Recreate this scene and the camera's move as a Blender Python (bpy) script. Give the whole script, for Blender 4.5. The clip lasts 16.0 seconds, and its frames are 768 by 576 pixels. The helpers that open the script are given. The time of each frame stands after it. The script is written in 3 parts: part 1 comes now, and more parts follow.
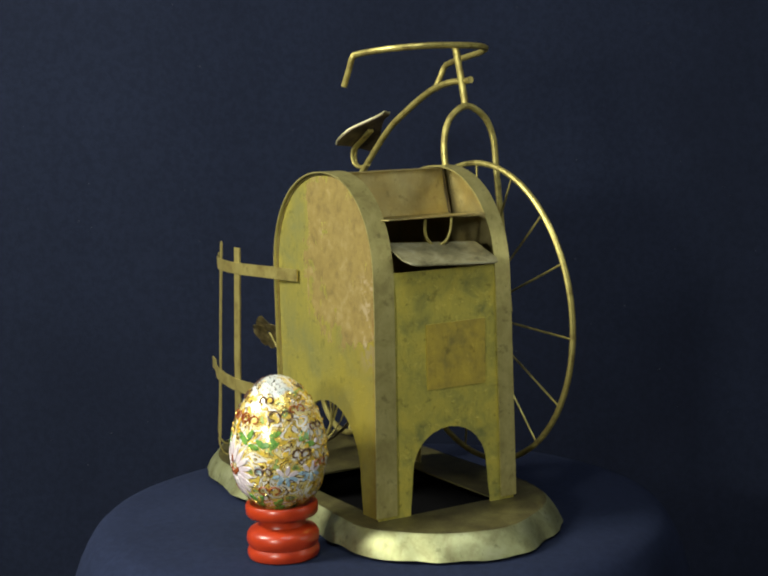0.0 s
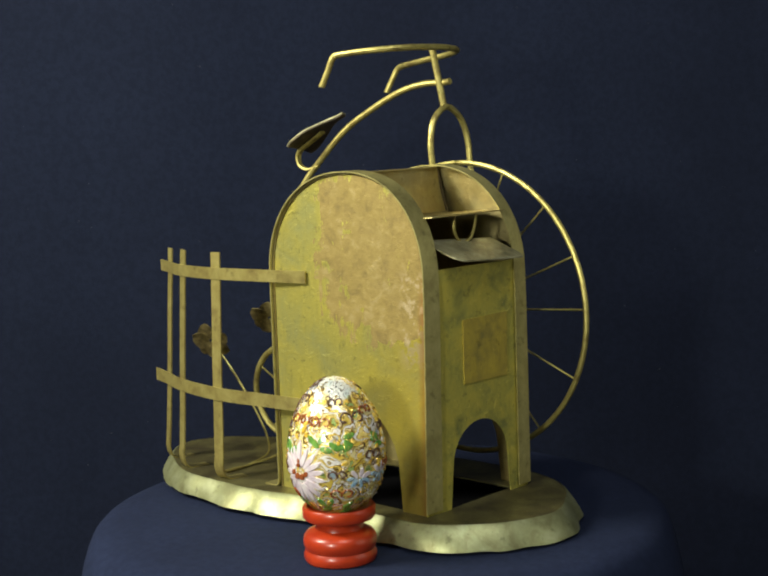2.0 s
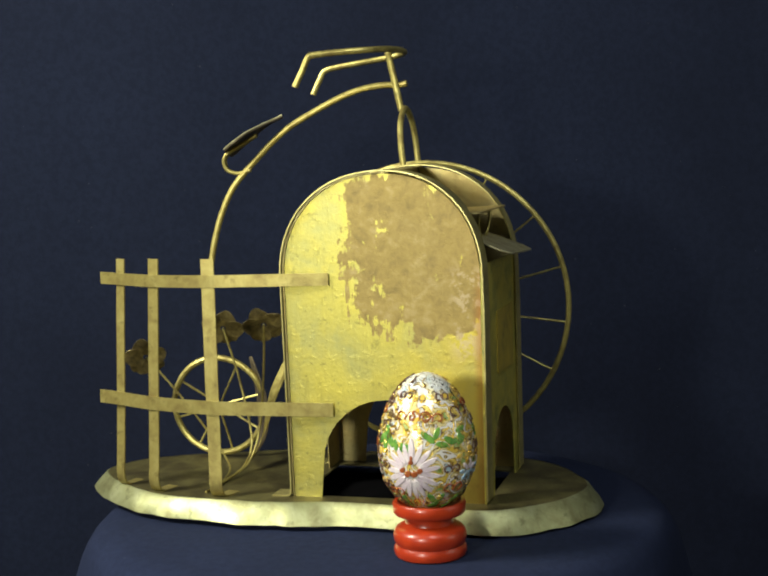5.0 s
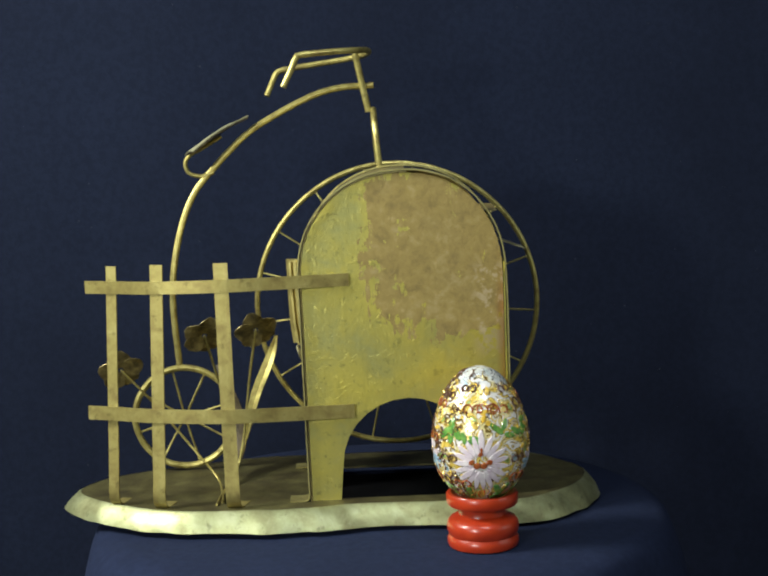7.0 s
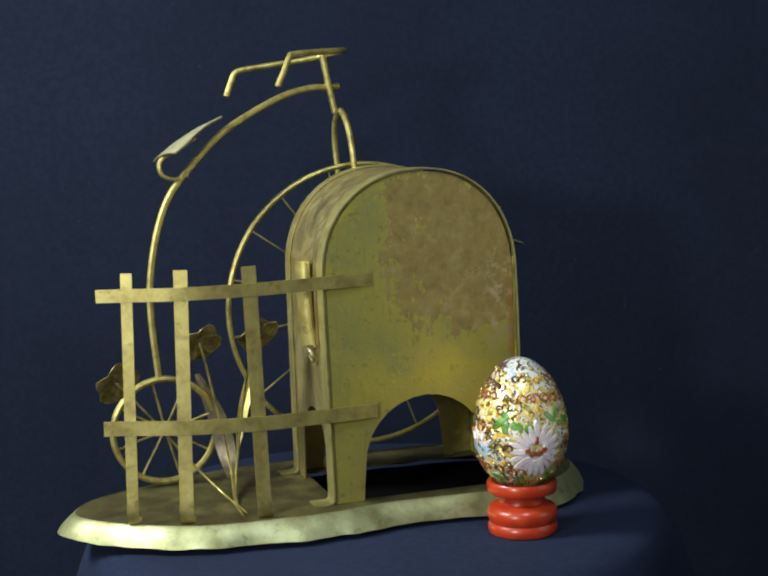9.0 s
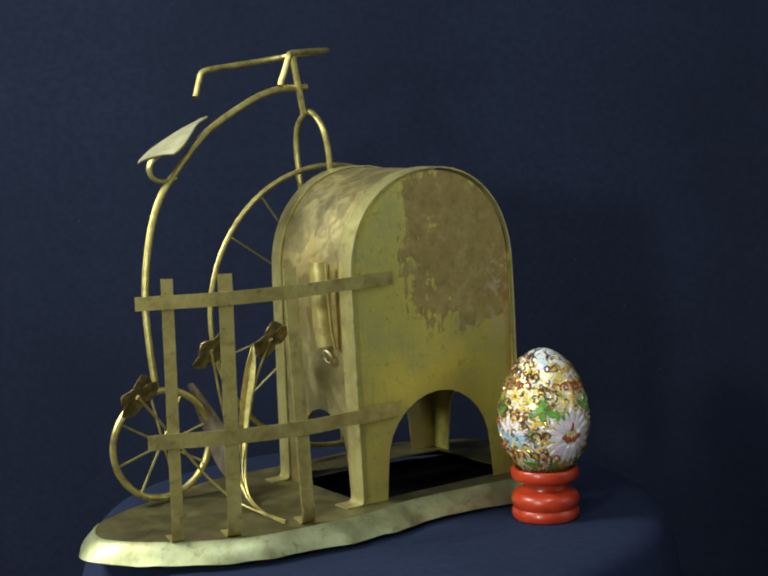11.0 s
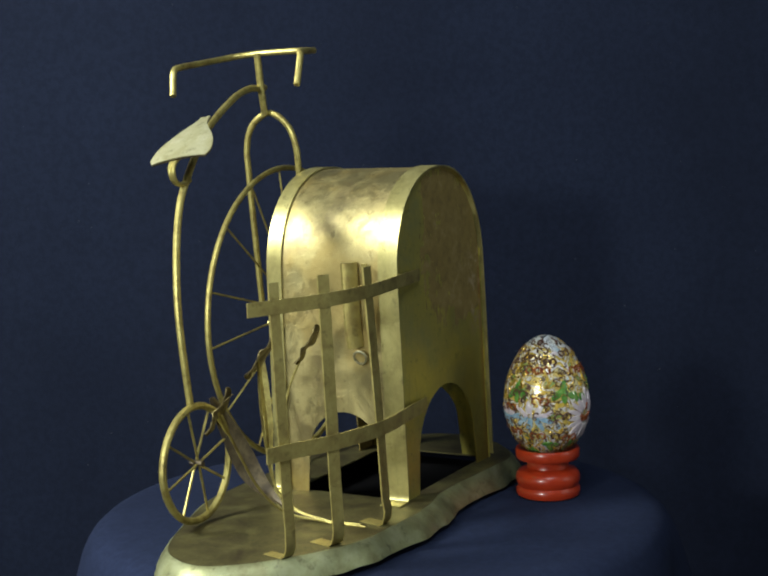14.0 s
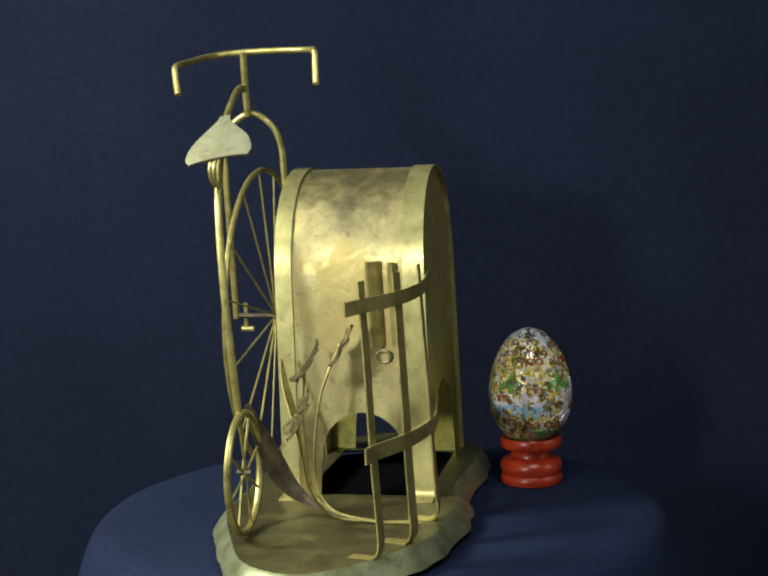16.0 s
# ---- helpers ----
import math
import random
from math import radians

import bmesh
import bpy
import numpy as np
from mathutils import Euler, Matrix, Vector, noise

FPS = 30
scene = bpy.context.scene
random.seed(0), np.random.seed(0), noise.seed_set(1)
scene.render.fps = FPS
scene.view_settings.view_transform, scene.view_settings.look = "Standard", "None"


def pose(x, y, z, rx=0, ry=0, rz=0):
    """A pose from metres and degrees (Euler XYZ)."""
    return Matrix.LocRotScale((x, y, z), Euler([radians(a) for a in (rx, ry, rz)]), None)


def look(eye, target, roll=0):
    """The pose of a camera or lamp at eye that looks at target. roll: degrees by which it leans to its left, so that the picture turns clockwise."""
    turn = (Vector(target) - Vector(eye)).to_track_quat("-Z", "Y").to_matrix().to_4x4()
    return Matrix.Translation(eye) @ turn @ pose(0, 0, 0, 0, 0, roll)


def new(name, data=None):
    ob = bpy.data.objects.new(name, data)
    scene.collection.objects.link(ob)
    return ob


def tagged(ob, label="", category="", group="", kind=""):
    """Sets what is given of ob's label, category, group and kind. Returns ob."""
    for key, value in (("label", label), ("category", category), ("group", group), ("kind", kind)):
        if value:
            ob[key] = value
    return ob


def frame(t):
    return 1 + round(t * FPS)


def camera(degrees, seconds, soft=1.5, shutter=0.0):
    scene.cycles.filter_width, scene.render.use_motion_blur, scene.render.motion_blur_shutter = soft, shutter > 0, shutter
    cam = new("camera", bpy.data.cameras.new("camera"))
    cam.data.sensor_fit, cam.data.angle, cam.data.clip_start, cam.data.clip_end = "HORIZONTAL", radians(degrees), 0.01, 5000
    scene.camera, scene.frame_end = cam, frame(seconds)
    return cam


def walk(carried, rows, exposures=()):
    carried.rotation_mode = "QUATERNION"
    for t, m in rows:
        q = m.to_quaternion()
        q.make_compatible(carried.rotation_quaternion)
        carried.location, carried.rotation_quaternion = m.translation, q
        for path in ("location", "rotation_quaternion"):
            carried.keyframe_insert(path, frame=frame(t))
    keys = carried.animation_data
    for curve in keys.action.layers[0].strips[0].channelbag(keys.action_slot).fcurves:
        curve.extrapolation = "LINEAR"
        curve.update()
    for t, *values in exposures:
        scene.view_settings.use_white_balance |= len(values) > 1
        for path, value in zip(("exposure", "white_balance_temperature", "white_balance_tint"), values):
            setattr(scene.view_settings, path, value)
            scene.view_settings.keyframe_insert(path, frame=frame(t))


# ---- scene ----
# ---- camera ----
cam = camera(30.67, 16.0, soft=2.2)
EYE = (0.0, -0.85, 0.2229)
VIEW = look(EYE, (0.0105, -0.00623, 0.12071), -2.03)
walk(cam, [(0, VIEW), (16, VIEW)], exposures=[(0, -0.15, 6650, 10), (2, -0.15, 6800, 10), (4.2, -0.15, 6950, 10), (6.3, -0.15, 6250, 11), (9, -0.15, 6080, 10), (16, -0.15, 6080, 10)])


# the turntable's angle in degrees at each of these seconds
TURN = {0: -60.75, 0.5: -56.35, 1: -51.90, 1.5: -47.50, 2: -43.15, 2.5: -38.72, 3: -34.45, 3.5: -30.17, 4: -25.81, 6.5: -4.16, 7: 0.22, 7.5: 4.43, 8: 8.70, 8.5: 13.12, 9: 17.60,
        11.5: 38.97, 12: 43.33, 12.5: 47.52, 13: 51.92, 13.5: 56.28, 14: 60.62, 14.5: 64.88, 15: 69.11, 15.5: 73.42, 16: 77.58}


def turn_at(t):
    """Degrees by which the turntable has turned at t seconds."""
    return float(np.interp(t, list(TURN), list(TURN.values())))


# ---- world and light ----
world = bpy.data.worlds.new("dim_room_air")
world.use_nodes = True
scene.world = world
world.node_tree.nodes["Background"].inputs[0].default_value = (0.75, 0.85, 1.0, 1)
world.node_tree.nodes["Background"].inputs[1].default_value = 0.007


def area(name, eye, target, size, watts, colour):
    lamp = bpy.data.lights.new(name, "AREA")
    lamp.shape, lamp.size, lamp.energy, lamp.color = "DISK", size, watts, colour
    ob = new(name, lamp)
    ob.matrix_world = look(eye, target)
    return ob


area("front_lamp", (-0.49, -0.97, 0.32), (0, 0, 0.1), 0.12, 6.4, (0.98, 1.0, 0.90))
area("side_lamp", (-0.80, -0.28, 0.72), (0, 0, 0.1), 0.32, 18.0, (1.0, 1.0, 0.88))
area("right_lamp", (0.88, -0.42, 0.38), (0, 0, 0.1), 0.5, 0.85, (0.95, 1.0, 0.92))
area("ceiling_lamp", (0.13, -0.62, 0.86), (0.04, -0.02, 0.05), 0.36, 3.4, (0.92, 0.98, 1.0))

MM = 0.001


# ---- materials ----
def shader(name):
    m = bpy.data.materials.new(name)
    m.use_nodes = True
    return m, m.node_tree.nodes, m.node_tree.links, m.node_tree.nodes["Principled BSDF"]


def noise_node(n, l, scale, detail=5, rough=0.6, src=None, distort=0.0):
    k = n.new("ShaderNodeTexNoise")
    k.inputs["Scale"].default_value, k.inputs["Detail"].default_value = scale, detail
    k.inputs["Roughness"].default_value, k.inputs["Distortion"].default_value = rough, distort
    if src:
        l.new(src, k.inputs["Vector"])
    return k.outputs["Fac"]


def ramp(n, l, src, stops):
    k = n.new("ShaderNodeValToRGB")
    e = k.color_ramp.elements
    while len(e) < len(stops):
        e.new(0.5)
    for item, (pos, col) in zip(e, stops):
        item.position, item.color = pos, (*col, 1)
    l.new(src, k.inputs[0])
    return k.outputs["Color"]


def blend(n, l, fac, a, b, mode="MIX"):
    k = n.new("ShaderNodeMix")
    k.data_type, k.blend_type = "RGBA", mode
    for slot, v in ((0, fac), (6, a), (7, b)):
        if isinstance(v, (int, float)):
            k.inputs[slot].default_value = v
        elif isinstance(v, tuple):
            k.inputs[slot].default_value = (*v, 1)
        else:
            l.new(v, k.inputs[slot])
    return k.outputs[2]


def sums(n, l, op, a, b=0.0, clamp=False):
    k = n.new("ShaderNodeMath")
    k.operation, k.use_clamp = op, clamp
    for slot, v in ((0, a), (1, b)):
        if isinstance(v, (int, float)):
            k.inputs[slot].default_value = v
        else:
            l.new(v, k.inputs[slot])
    return k.outputs[0]


def bump(n, l, b, src, strength, dist):
    k = n.new("ShaderNodeBump")
    k.inputs["Strength"].default_value, k.inputs["Distance"].default_value = strength, dist
    l.new(src, k.inputs["Height"])
    l.new(k.outputs[0], b.inputs["Normal"])


def step_up(n, l, src, low, high):
    k = n.new("ShaderNodeMapRange")
    k.inputs[1].default_value, k.inputs[2].default_value = low, high
    k.interpolation_type = "SMOOTHSTEP"
    l.new(src, k.inputs[0])
    return k.outputs[0]


def brass(name, bright, mid, dark, metal=0.6, rough=(0.32, 0.55), grain=560, stain=45, relief=0.14, patch=False, blotch=None, specks=0.14):
    """Tarnished sheet or wire brass: broad tarnish clouds, small specks, fine relief."""
    m, n, l, b = shader(name)
    tc = n.new("ShaderNodeTexCoord").outputs["Object"]
    big = noise_node(n, l, stain, 6, 0.62, tc, 0.4)
    fine = noise_node(n, l, grain, 4, 0.6, tc)
    col = ramp(n, l, big, [(0.30, dark), (0.50, mid), (0.68, bright)])
    speck = step_up(n, l, noise_node(n, l, grain * 0.45, 3, 0.7, tc), 0.57, 0.66)
    col = blend(n, l, sums(n, l, "MULTIPLY", speck, specks), col, tuple(min(1, 1.35 * c + 0.03) for c in bright))
    pits = step_up(n, l, noise_node(n, l, grain * 0.3, 4, 0.7, tc), 0.57, 0.68)
    col = blend(n, l, sums(n, l, "MULTIPLY", pits, 0.45), col, tuple(0.4 * c for c in dark))
    long = n.new("ShaderNodeMapping")
    long.inputs["Scale"].default_value = (1.0, 1.0, 0.12)
    l.new(tc, long.inputs[0])
    streak = noise_node(n, l, 420, 3, 0.6, long.outputs[0])
    col = blend(n, l, sums(n, l, "MULTIPLY", step_up(n, l, streak, 0.52, 0.70), 0.2), col, tuple(0.6 * c for c in mid))
    if blotch:
        wide = noise_node(n, l, 16, 4, 0.6, tc)
        col = blend(n, l, sums(n, l, "MULTIPLY", step_up(n, l, wide, 0.46, 0.60), 0.55), col, (0.44, 0.325, 0.10))
        gap = n.new("ShaderNodeVectorMath")
        gap.operation = "DISTANCE"
        l.new(tc, gap.inputs[0])
        gap.inputs[1].default_value = blotch
        near = sums(n, l, "ADD", gap.outputs["Value"], sums(n, l, "MULTIPLY", noise_node(n, l, 160, 5, 0.7, tc), 0.05))
        spot = n.new("ShaderNodeMapRange")
        spot.inputs[1].default_value, spot.inputs[2].default_value = 0.046, 0.030
        l.new(near, spot.inputs[0])
        col = blend(n, l, sums(n, l, "MULTIPLY", spot.outputs[0], 0.36), col, (0.07, 0.065, 0.05))
    rgh = n.new("ShaderNodeMapRange")
    rgh.inputs[3].default_value, rgh.inputs[4].default_value = rough
    l.new(fine, rgh.inputs[0])
    rough_out, metal_out = rgh.outputs[0], None
    if blotch:
        dull = step_up(n, l, noise_node(n, l, 62, 6, 0.7, tc, 0.6), 0.42, 0.60)
        rough_out = sums(n, l, "ADD", rough_out, sums(n, l, "MULTIPLY", dull, 0.14))
    if patch:
        xyz = n.new("ShaderNodeSeparateXYZ")
        l.new(tc, xyz.inputs[0])
        x, z = xyz.outputs[0], xyz.outputs[2]
        warp = noise_node(n, l, 75, 6, 0.68, tc, 0.3)
        stretch = n.new("ShaderNodeMapping")
        stretch.inputs["Scale"].default_value = (1.0, 1.0, 0.16)
        l.new(tc, stretch.inputs[0])
        drip = noise_node(n, l, 170, 5, 0.62, stretch.outputs[0])
        # a brown tree-shaped tarnish stain, its lower edge run down in drips
        dx = sums(n, l, "DIVIDE", sums(n, l, "ABSOLUTE", sums(n, l, "SUBTRACT", x, 0.042)), 0.044)
        dz = sums(n, l, "DIVIDE", sums(n, l, "ABSOLUTE", sums(n, l, "SUBTRACT", z, 0.145)), 0.049)
        far = sums(n, l, "ADD", sums(n, l, "POWER", dx, 4.0), sums(n, l, "POWER", dz, 4.0))
        far = sums(n, l, "ADD", far, sums(n, l, "MULTIPLY", sums(n, l, "SUBTRACT", warp, 0.5), 3.6))
        far = sums(n, l, "ADD", far, sums(n, l, "MULTIPLY", sums(n, l, "SUBTRACT", drip, 0.5), 3.4))
        lobes = noise_node(n, l, 34, 2, 0.5, tc)
        far = sums(n, l, "ADD", far, sums(n, l, "MULTIPLY", sums(n, l, "SUBTRACT", lobes, 0.5), 3.0))
        k = n.new("ShaderNodeMapRange")
        k.inputs[1].default_value, k.inputs[2].default_value = 1.0, 0.94
        l.new(far, k.inputs[0])
        scrape = step_up(n, l, noise_node(n, l, 150, 4, 0.65, stretch.outputs[0], 0.5), 0.69, 0.71)
        mask = sums(n, l, "MULTIPLY", k.outputs[0], sums(n, l, "SUBTRACT", 1.0, sums(n, l, "MULTIPLY", scrape, 0.5)))
        tone = ramp(n, l, noise_node(n, l, 140, 6, 0.65, tc, 0.3), [(0.30, (0.205, 0.145, 0.055)), (0.45, (0.29, 0.207, 0.07)), (0.55, (0.33, 0.24, 0.08)), (0.7, (0.41, 0.315, 0.145))])
        # warmer, yellower metal towards the lower +x side
        warm = step_up(n, l, sums(n, l, "SUBTRACT", x, sums(n, l, "MULTIPLY", z, 0.45)), -0.035, 0.03)
        col = blend(n, l, sums(n, l, "MULTIPLY", warm, 0.38), col, (0.50, 0.37, 0.035))
        col = blend(n, l, sums(n, l, "MULTIPLY", mask, 0.9), col, tone)
        pale = sums(n, l, "MULTIPLY", step_up(n, l, x, 0.058, 0.068), step_up(n, l, noise_node(n, l, 70, 5, 0.68, tc), 0.46, 0.49))
        pale = sums(n, l, "MULTIPLY", pale, sums(n, l, "MULTIPLY", step_up(n, l, z, 0.078, 0.092), step_up(n, l, z, 0.140, 0.132)))
        col = blend(n, l, sums(n, l, "MULTIPLY", pale, 0.65), col, (0.50, 0.40, 0.24))
        # red-brown tint along the +x edge, below the arch
        red_edge = sums(n, l, "MULTIPLY", step_up(n, l, x, 0.0735, 0.080), step_up(n, l, sums(n, l, "ADD", z, sums(n, l, "MULTIPLY", warp, 0.08)), 0.185, 0.145))
        col = blend(n, l, sums(n, l, "MULTIPLY", red_edge, 0.6), col, (0.34, 0.13, 0.025))
        # brown grime worn into the foot of the +x leg
        foot = sums(n, l, "ADD", sums(n, l, "SUBTRACT", x, sums(n, l, "MULTIPLY", z, 0.9)), sums(n, l, "MULTIPLY", warp, 0.07))
        col = blend(n, l, sums(n, l, "MULTIPLY", step_up(n, l, foot, 0.062, 0.112), 0.6), col, (0.20, 0.12, 0.028))
        metal_out = sums(n, l, "SUBTRACT", metal, sums(n, l, "MULTIPLY", mask, 0.2))
        rough_out = sums(n, l, "ADD", rough_out, sums(n, l, "MULTIPLY", mask, 0.12))
    l.new(col, b.inputs["Base Color"])
    l.new(rough_out, b.inputs["Roughness"])
    if metal_out:
        l.new(metal_out, b.inputs["Metallic"])
    else:
        b.inputs["Metallic"].default_value = metal
    bump(n, l, b, sums(n, l, "ADD", sums(n, l, "MULTIPLY", fine, 0.6), sums(n, l, "ADD", sums(n, l, "MULTIPLY", speck, 2.0 * specks), sums(n, l, "MULTIPLY", big, 2.0))), relief, 0.0005)
    return m


FACE = brass("tarnished_face_brass", (0.60, 0.52, 0.10), (0.51, 0.455, 0.11), (0.38, 0.38, 0.15), 0.72, (0.37, 0.51), stain=30, relief=0.4, patch=True)
SHEET = brass("tarnished_sheet_brass", (0.50, 0.435, 0.20), (0.43, 0.365, 0.16), (0.33, 0.27, 0.125), 0.88, (0.35, 0.50), stain=48, relief=0.3, blotch=(-0.028, 0.006, 0.168))
FRONT = brass("green_tinged_brass", (0.58, 0.49, 0.085), (0.47, 0.42, 0.085), (0.24, 0.25, 0.075), 0.5, (0.32, 0.55), stain=60, relief=0.6, specks=0.22)
STRIP = brass("brass_strip", (0.54, 0.49, 0.20), (0.46, 0.41, 0.155), (0.34, 0.295, 0.11), 0.66, (0.28, 0.48), stain=80)
WIRE = brass("brass_wire", (0.50, 0.44, 0.15), (0.42, 0.36, 0.11), (0.23, 0.18, 0.062), 0.72, (0.36, 0.52), stain=130)
SLAT = brass("fence_brass", (0.50, 0.43, 0.15), (0.42, 0.35, 0.11), (0.29, 0.225, 0.075), 0.62, (0.3, 0.5), stain=90)
PLATE = brass("base_brass", (0.18, 0.165, 0.062), (0.11, 0.096, 0.038), (0.062, 0.049, 0.024), 0.55, (0.38, 0.6), stain=50)
RIM = brass("hammered_rim_brass", (0.45, 0.47, 0.27), (0.36, 0.375, 0.19), (0.24, 0.23, 0.11), 0.8, (0.40, 0.56), stain=70, relief=0.2)
WORN = brass("worn_grey_brass", (0.40, 0.38, 0.24), (0.28, 0.26, 0.14), (0.13, 0.115, 0.06), 0.4, (0.35, 0.55), stain=90, relief=0.6)
OCHRE = brass("ochre_brass", (0.52, 0.40, 0.06), (0.43, 0.335, 0.06), (0.26, 0.22, 0.06), 0.45, (0.35, 0.55), stain=90, relief=0.5)
SADDLE = brass("pale_saddle_brass", (0.58, 0.56, 0.36), (0.48, 0.46, 0.26), (0.37, 0.34, 0.16), 0.5, (0.35, 0.5), stain=70)
DARK = brass("blackened_brass", (0.163, 0.13, 0.07), (0.09, 0.07, 0.04), (0.04, 0.032, 0.024), 0.5, (0.4, 0.6), stain=120)
PETAL = brass("dark_petal_brass", (0.38, 0.31, 0.12), (0.19, 0.15, 0.06), (0.065, 0.052, 0.025), 0.6, (0.3, 0.5), stain=150)
GOLD = brass("gilt_wire", (0.75, 0.55, 0.16), (0.62, 0.43, 0.10), (0.42, 0.27, 0.06), 0.9, (0.2, 0.35), relief=0.05)


def cloth(name, colour, weave=1400):
    m, n, l, b = shader(name)
    tc = n.new("ShaderNodeTexCoord").outputs["Object"]
    big = noise_node(n, l, 5, 5, 0.6, tc)
    fine = noise_node(n, l, weave, 2, 0.6, tc)
    lint = step_up(n, l, noise_node(n, l, 330, 2, 0.5, tc), 0.77, 0.80)
    col = ramp(n, l, big, [(0.3, tuple(0.9 * c for c in colour)), (0.7, tuple(1.3 * c for c in colour))])
    nap = step_up(n, l, noise_node(n, l, 210, 4, 0.7, tc), 0.35, 0.65)
    col = blend(n, l, sums(n, l, "MULTIPLY", nap, 0.35), col, tuple(0.45 * c for c in colour))
    col = blend(n, l, sums(n, l, "MULTIPLY", lint, 0.25), col, (0.16, 0.17, 0.18))
    l.new(col, b.inputs["Base Color"])
    b.inputs["Roughness"].default_value = 0.95
    b.inputs["Specular IOR Level"].default_value = 0.12
    bump(n, l, b, fine, 0.35, 0.0005)
    return m


CLOTH = cloth("navy_table_cloth", (0.013, 0.019, 0.045))
BACKCLOTH = cloth("navy_backdrop_cloth", (0.0088, 0.0123, 0.0265), 900)


def plain(name, colour, rough=0.8, grain=40):
    m, n, l, b = shader(name)
    tc = n.new("ShaderNodeTexCoord").outputs["Object"]
    v = noise_node(n, l, grain, 5, 0.6, tc)
    l.new(ramp(n, l, v, [(0.3, tuple(0.85 * c for c in colour)), (0.7, tuple(min(1, 1.12 * c) for c in colour))]), b.inputs["Base Color"])
    b.inputs["Roughness"].default_value = rough
    bump(n, l, b, v, 0.1, 0.002)
    return m


# near-black for the added slab that stands in for shade in the plate's opening
BLACK = plain("opening_shade_black", (0.004, 0.004, 0.0045), 0.95, 60)
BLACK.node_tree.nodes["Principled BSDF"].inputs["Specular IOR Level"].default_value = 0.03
WALL = plain("room_paint", (0.42, 0.42, 0.41), 0.9, 8)
FLOOR = plain("floor_boards", (0.08, 0.06, 0.05), 0.7, 12)


def lacquer():
    m, n, l, b = shader("red_lacquered_wood")
    tc = n.new("ShaderNodeTexCoord").outputs["Object"]
    v = noise_node(n, l, 90, 5, 0.6, tc)
    l.new(ramp(n, l, v, [(0.3, (0.31, 0.024, 0.006)), (0.7, (0.44, 0.042, 0.009))]), b.inputs["Base Color"])
    b.inputs["Roughness"].default_value = 0.32
    b.inputs["Coat Weight"].default_value, b.inputs["Coat Roughness"].default_value = 0.15, 0.12
    bump(n, l, b, noise_node(n, l, 400, 3, 0.6, tc), 0.06, 0.0004)
    return m


RED = lacquer()


def enamel(name, a, b_col, scale=260):
    m, n, l, b = shader(name)
    tc = n.new("ShaderNodeTexCoord").outputs["Object"]
    v = noise_node(n, l, scale, 4, 0.6, tc)
    l.new(ramp(n, l, v, [(0.35, a), (0.65, b_col)]), b.inputs["Base Color"])
    b.inputs["Roughness"].default_value = 0.22
    b.inputs["Coat Weight"].default_value = 0.5
    bump(n, l, b, noise_node(n, l, 700, 3, 0.6, tc), 0.15, 0.0004)
    return m


def ground_enamel():
    """Egg ground: cells of yellow, cream, pale blue and green enamel, white at the top."""
    m, n, l, b = shader("egg_ground_enamel")
    tc = n.new("ShaderNodeTexCoord").outputs["Object"]
    blots = noise_node(n, l, 115, 1, 0.4, tc, 0.8)
    # cells of one colour each, parted by gilt wire along their borders
    k = n.new("ShaderNodeValToRGB")
    k.color_ramp.interpolation = "CONSTANT"
    tones = [(0.0, (0.12, 0.24, 0.05)), (0.28, (0.30, 0.42, 0.10)), (0.35, (0.66, 0.47, 0.06)), (0.42, (0.70, 0.60, 0.26)), (0.49, (0.78, 0.75, 0.70)), (0.56, (0.68, 0.50, 0.08)),
             (0.63, (0.70, 0.68, 0.62)), (0.70, (0.34, 0.50, 0.60))]
    e = k.color_ramp.elements
    while len(e) < len(tones):
        e.new(0.5)
    for item, (pos, tone) in zip(e, tones):
        item.position, item.color = pos, (*tone, 1)
    l.new(blots, k.inputs[0])
    mottle = noise_node(n, l, 420, 4, 0.65, tc)
    col = blend(n, l, sums(n, l, "MULTIPLY", step_up(n, l, mottle, 0.42, 0.66), 0.22), k.outputs["Color"], (0.80, 0.76, 0.66))
    border = n.new("ShaderNodeMapRange")
    border.inputs[1].default_value, border.inputs[2].default_value = 0.010, 0.0055
    l.new(sums(n, l, "PINGPONG", blots, 0.035), border.inputs[0])
    gilt = border.outputs[0]
    col = blend(n, l, gilt, col, (0.80, 0.56, 0.15))
    xyz = n.new("ShaderNodeSeparateXYZ")
    l.new(tc, xyz.inputs[0])
    cap = step_up(n, l, sums(n, l, "ADD", xyz.outputs[2], sums(n, l, "MULTIPLY", noise_node(n, l, 70, 3, 0.6, tc), 0.05)), 0.104, 0.110)
    col = blend(n, l, sums(n, l, "MULTIPLY", cap, 0.8), col, (0.66, 0.72, 0.76))
    l.new(col, b.inputs["Base Color"])
    b.inputs["Roughness"].default_value = 0.25
    l.new(sums(n, l, "ADD", sums(n, l, "MULTIPLY", gilt, 0.8), 0.12), b.inputs["Metallic"])
    b.inputs["Coat Weight"].default_value = 0.5
    bump(n, l, b, sums(n, l, "ADD", gilt, sums(n, l, "MULTIPLY", noise_node(n, l, 500, 3, 0.6, tc), 0.9)), 0.35, 0.0006)
    return m


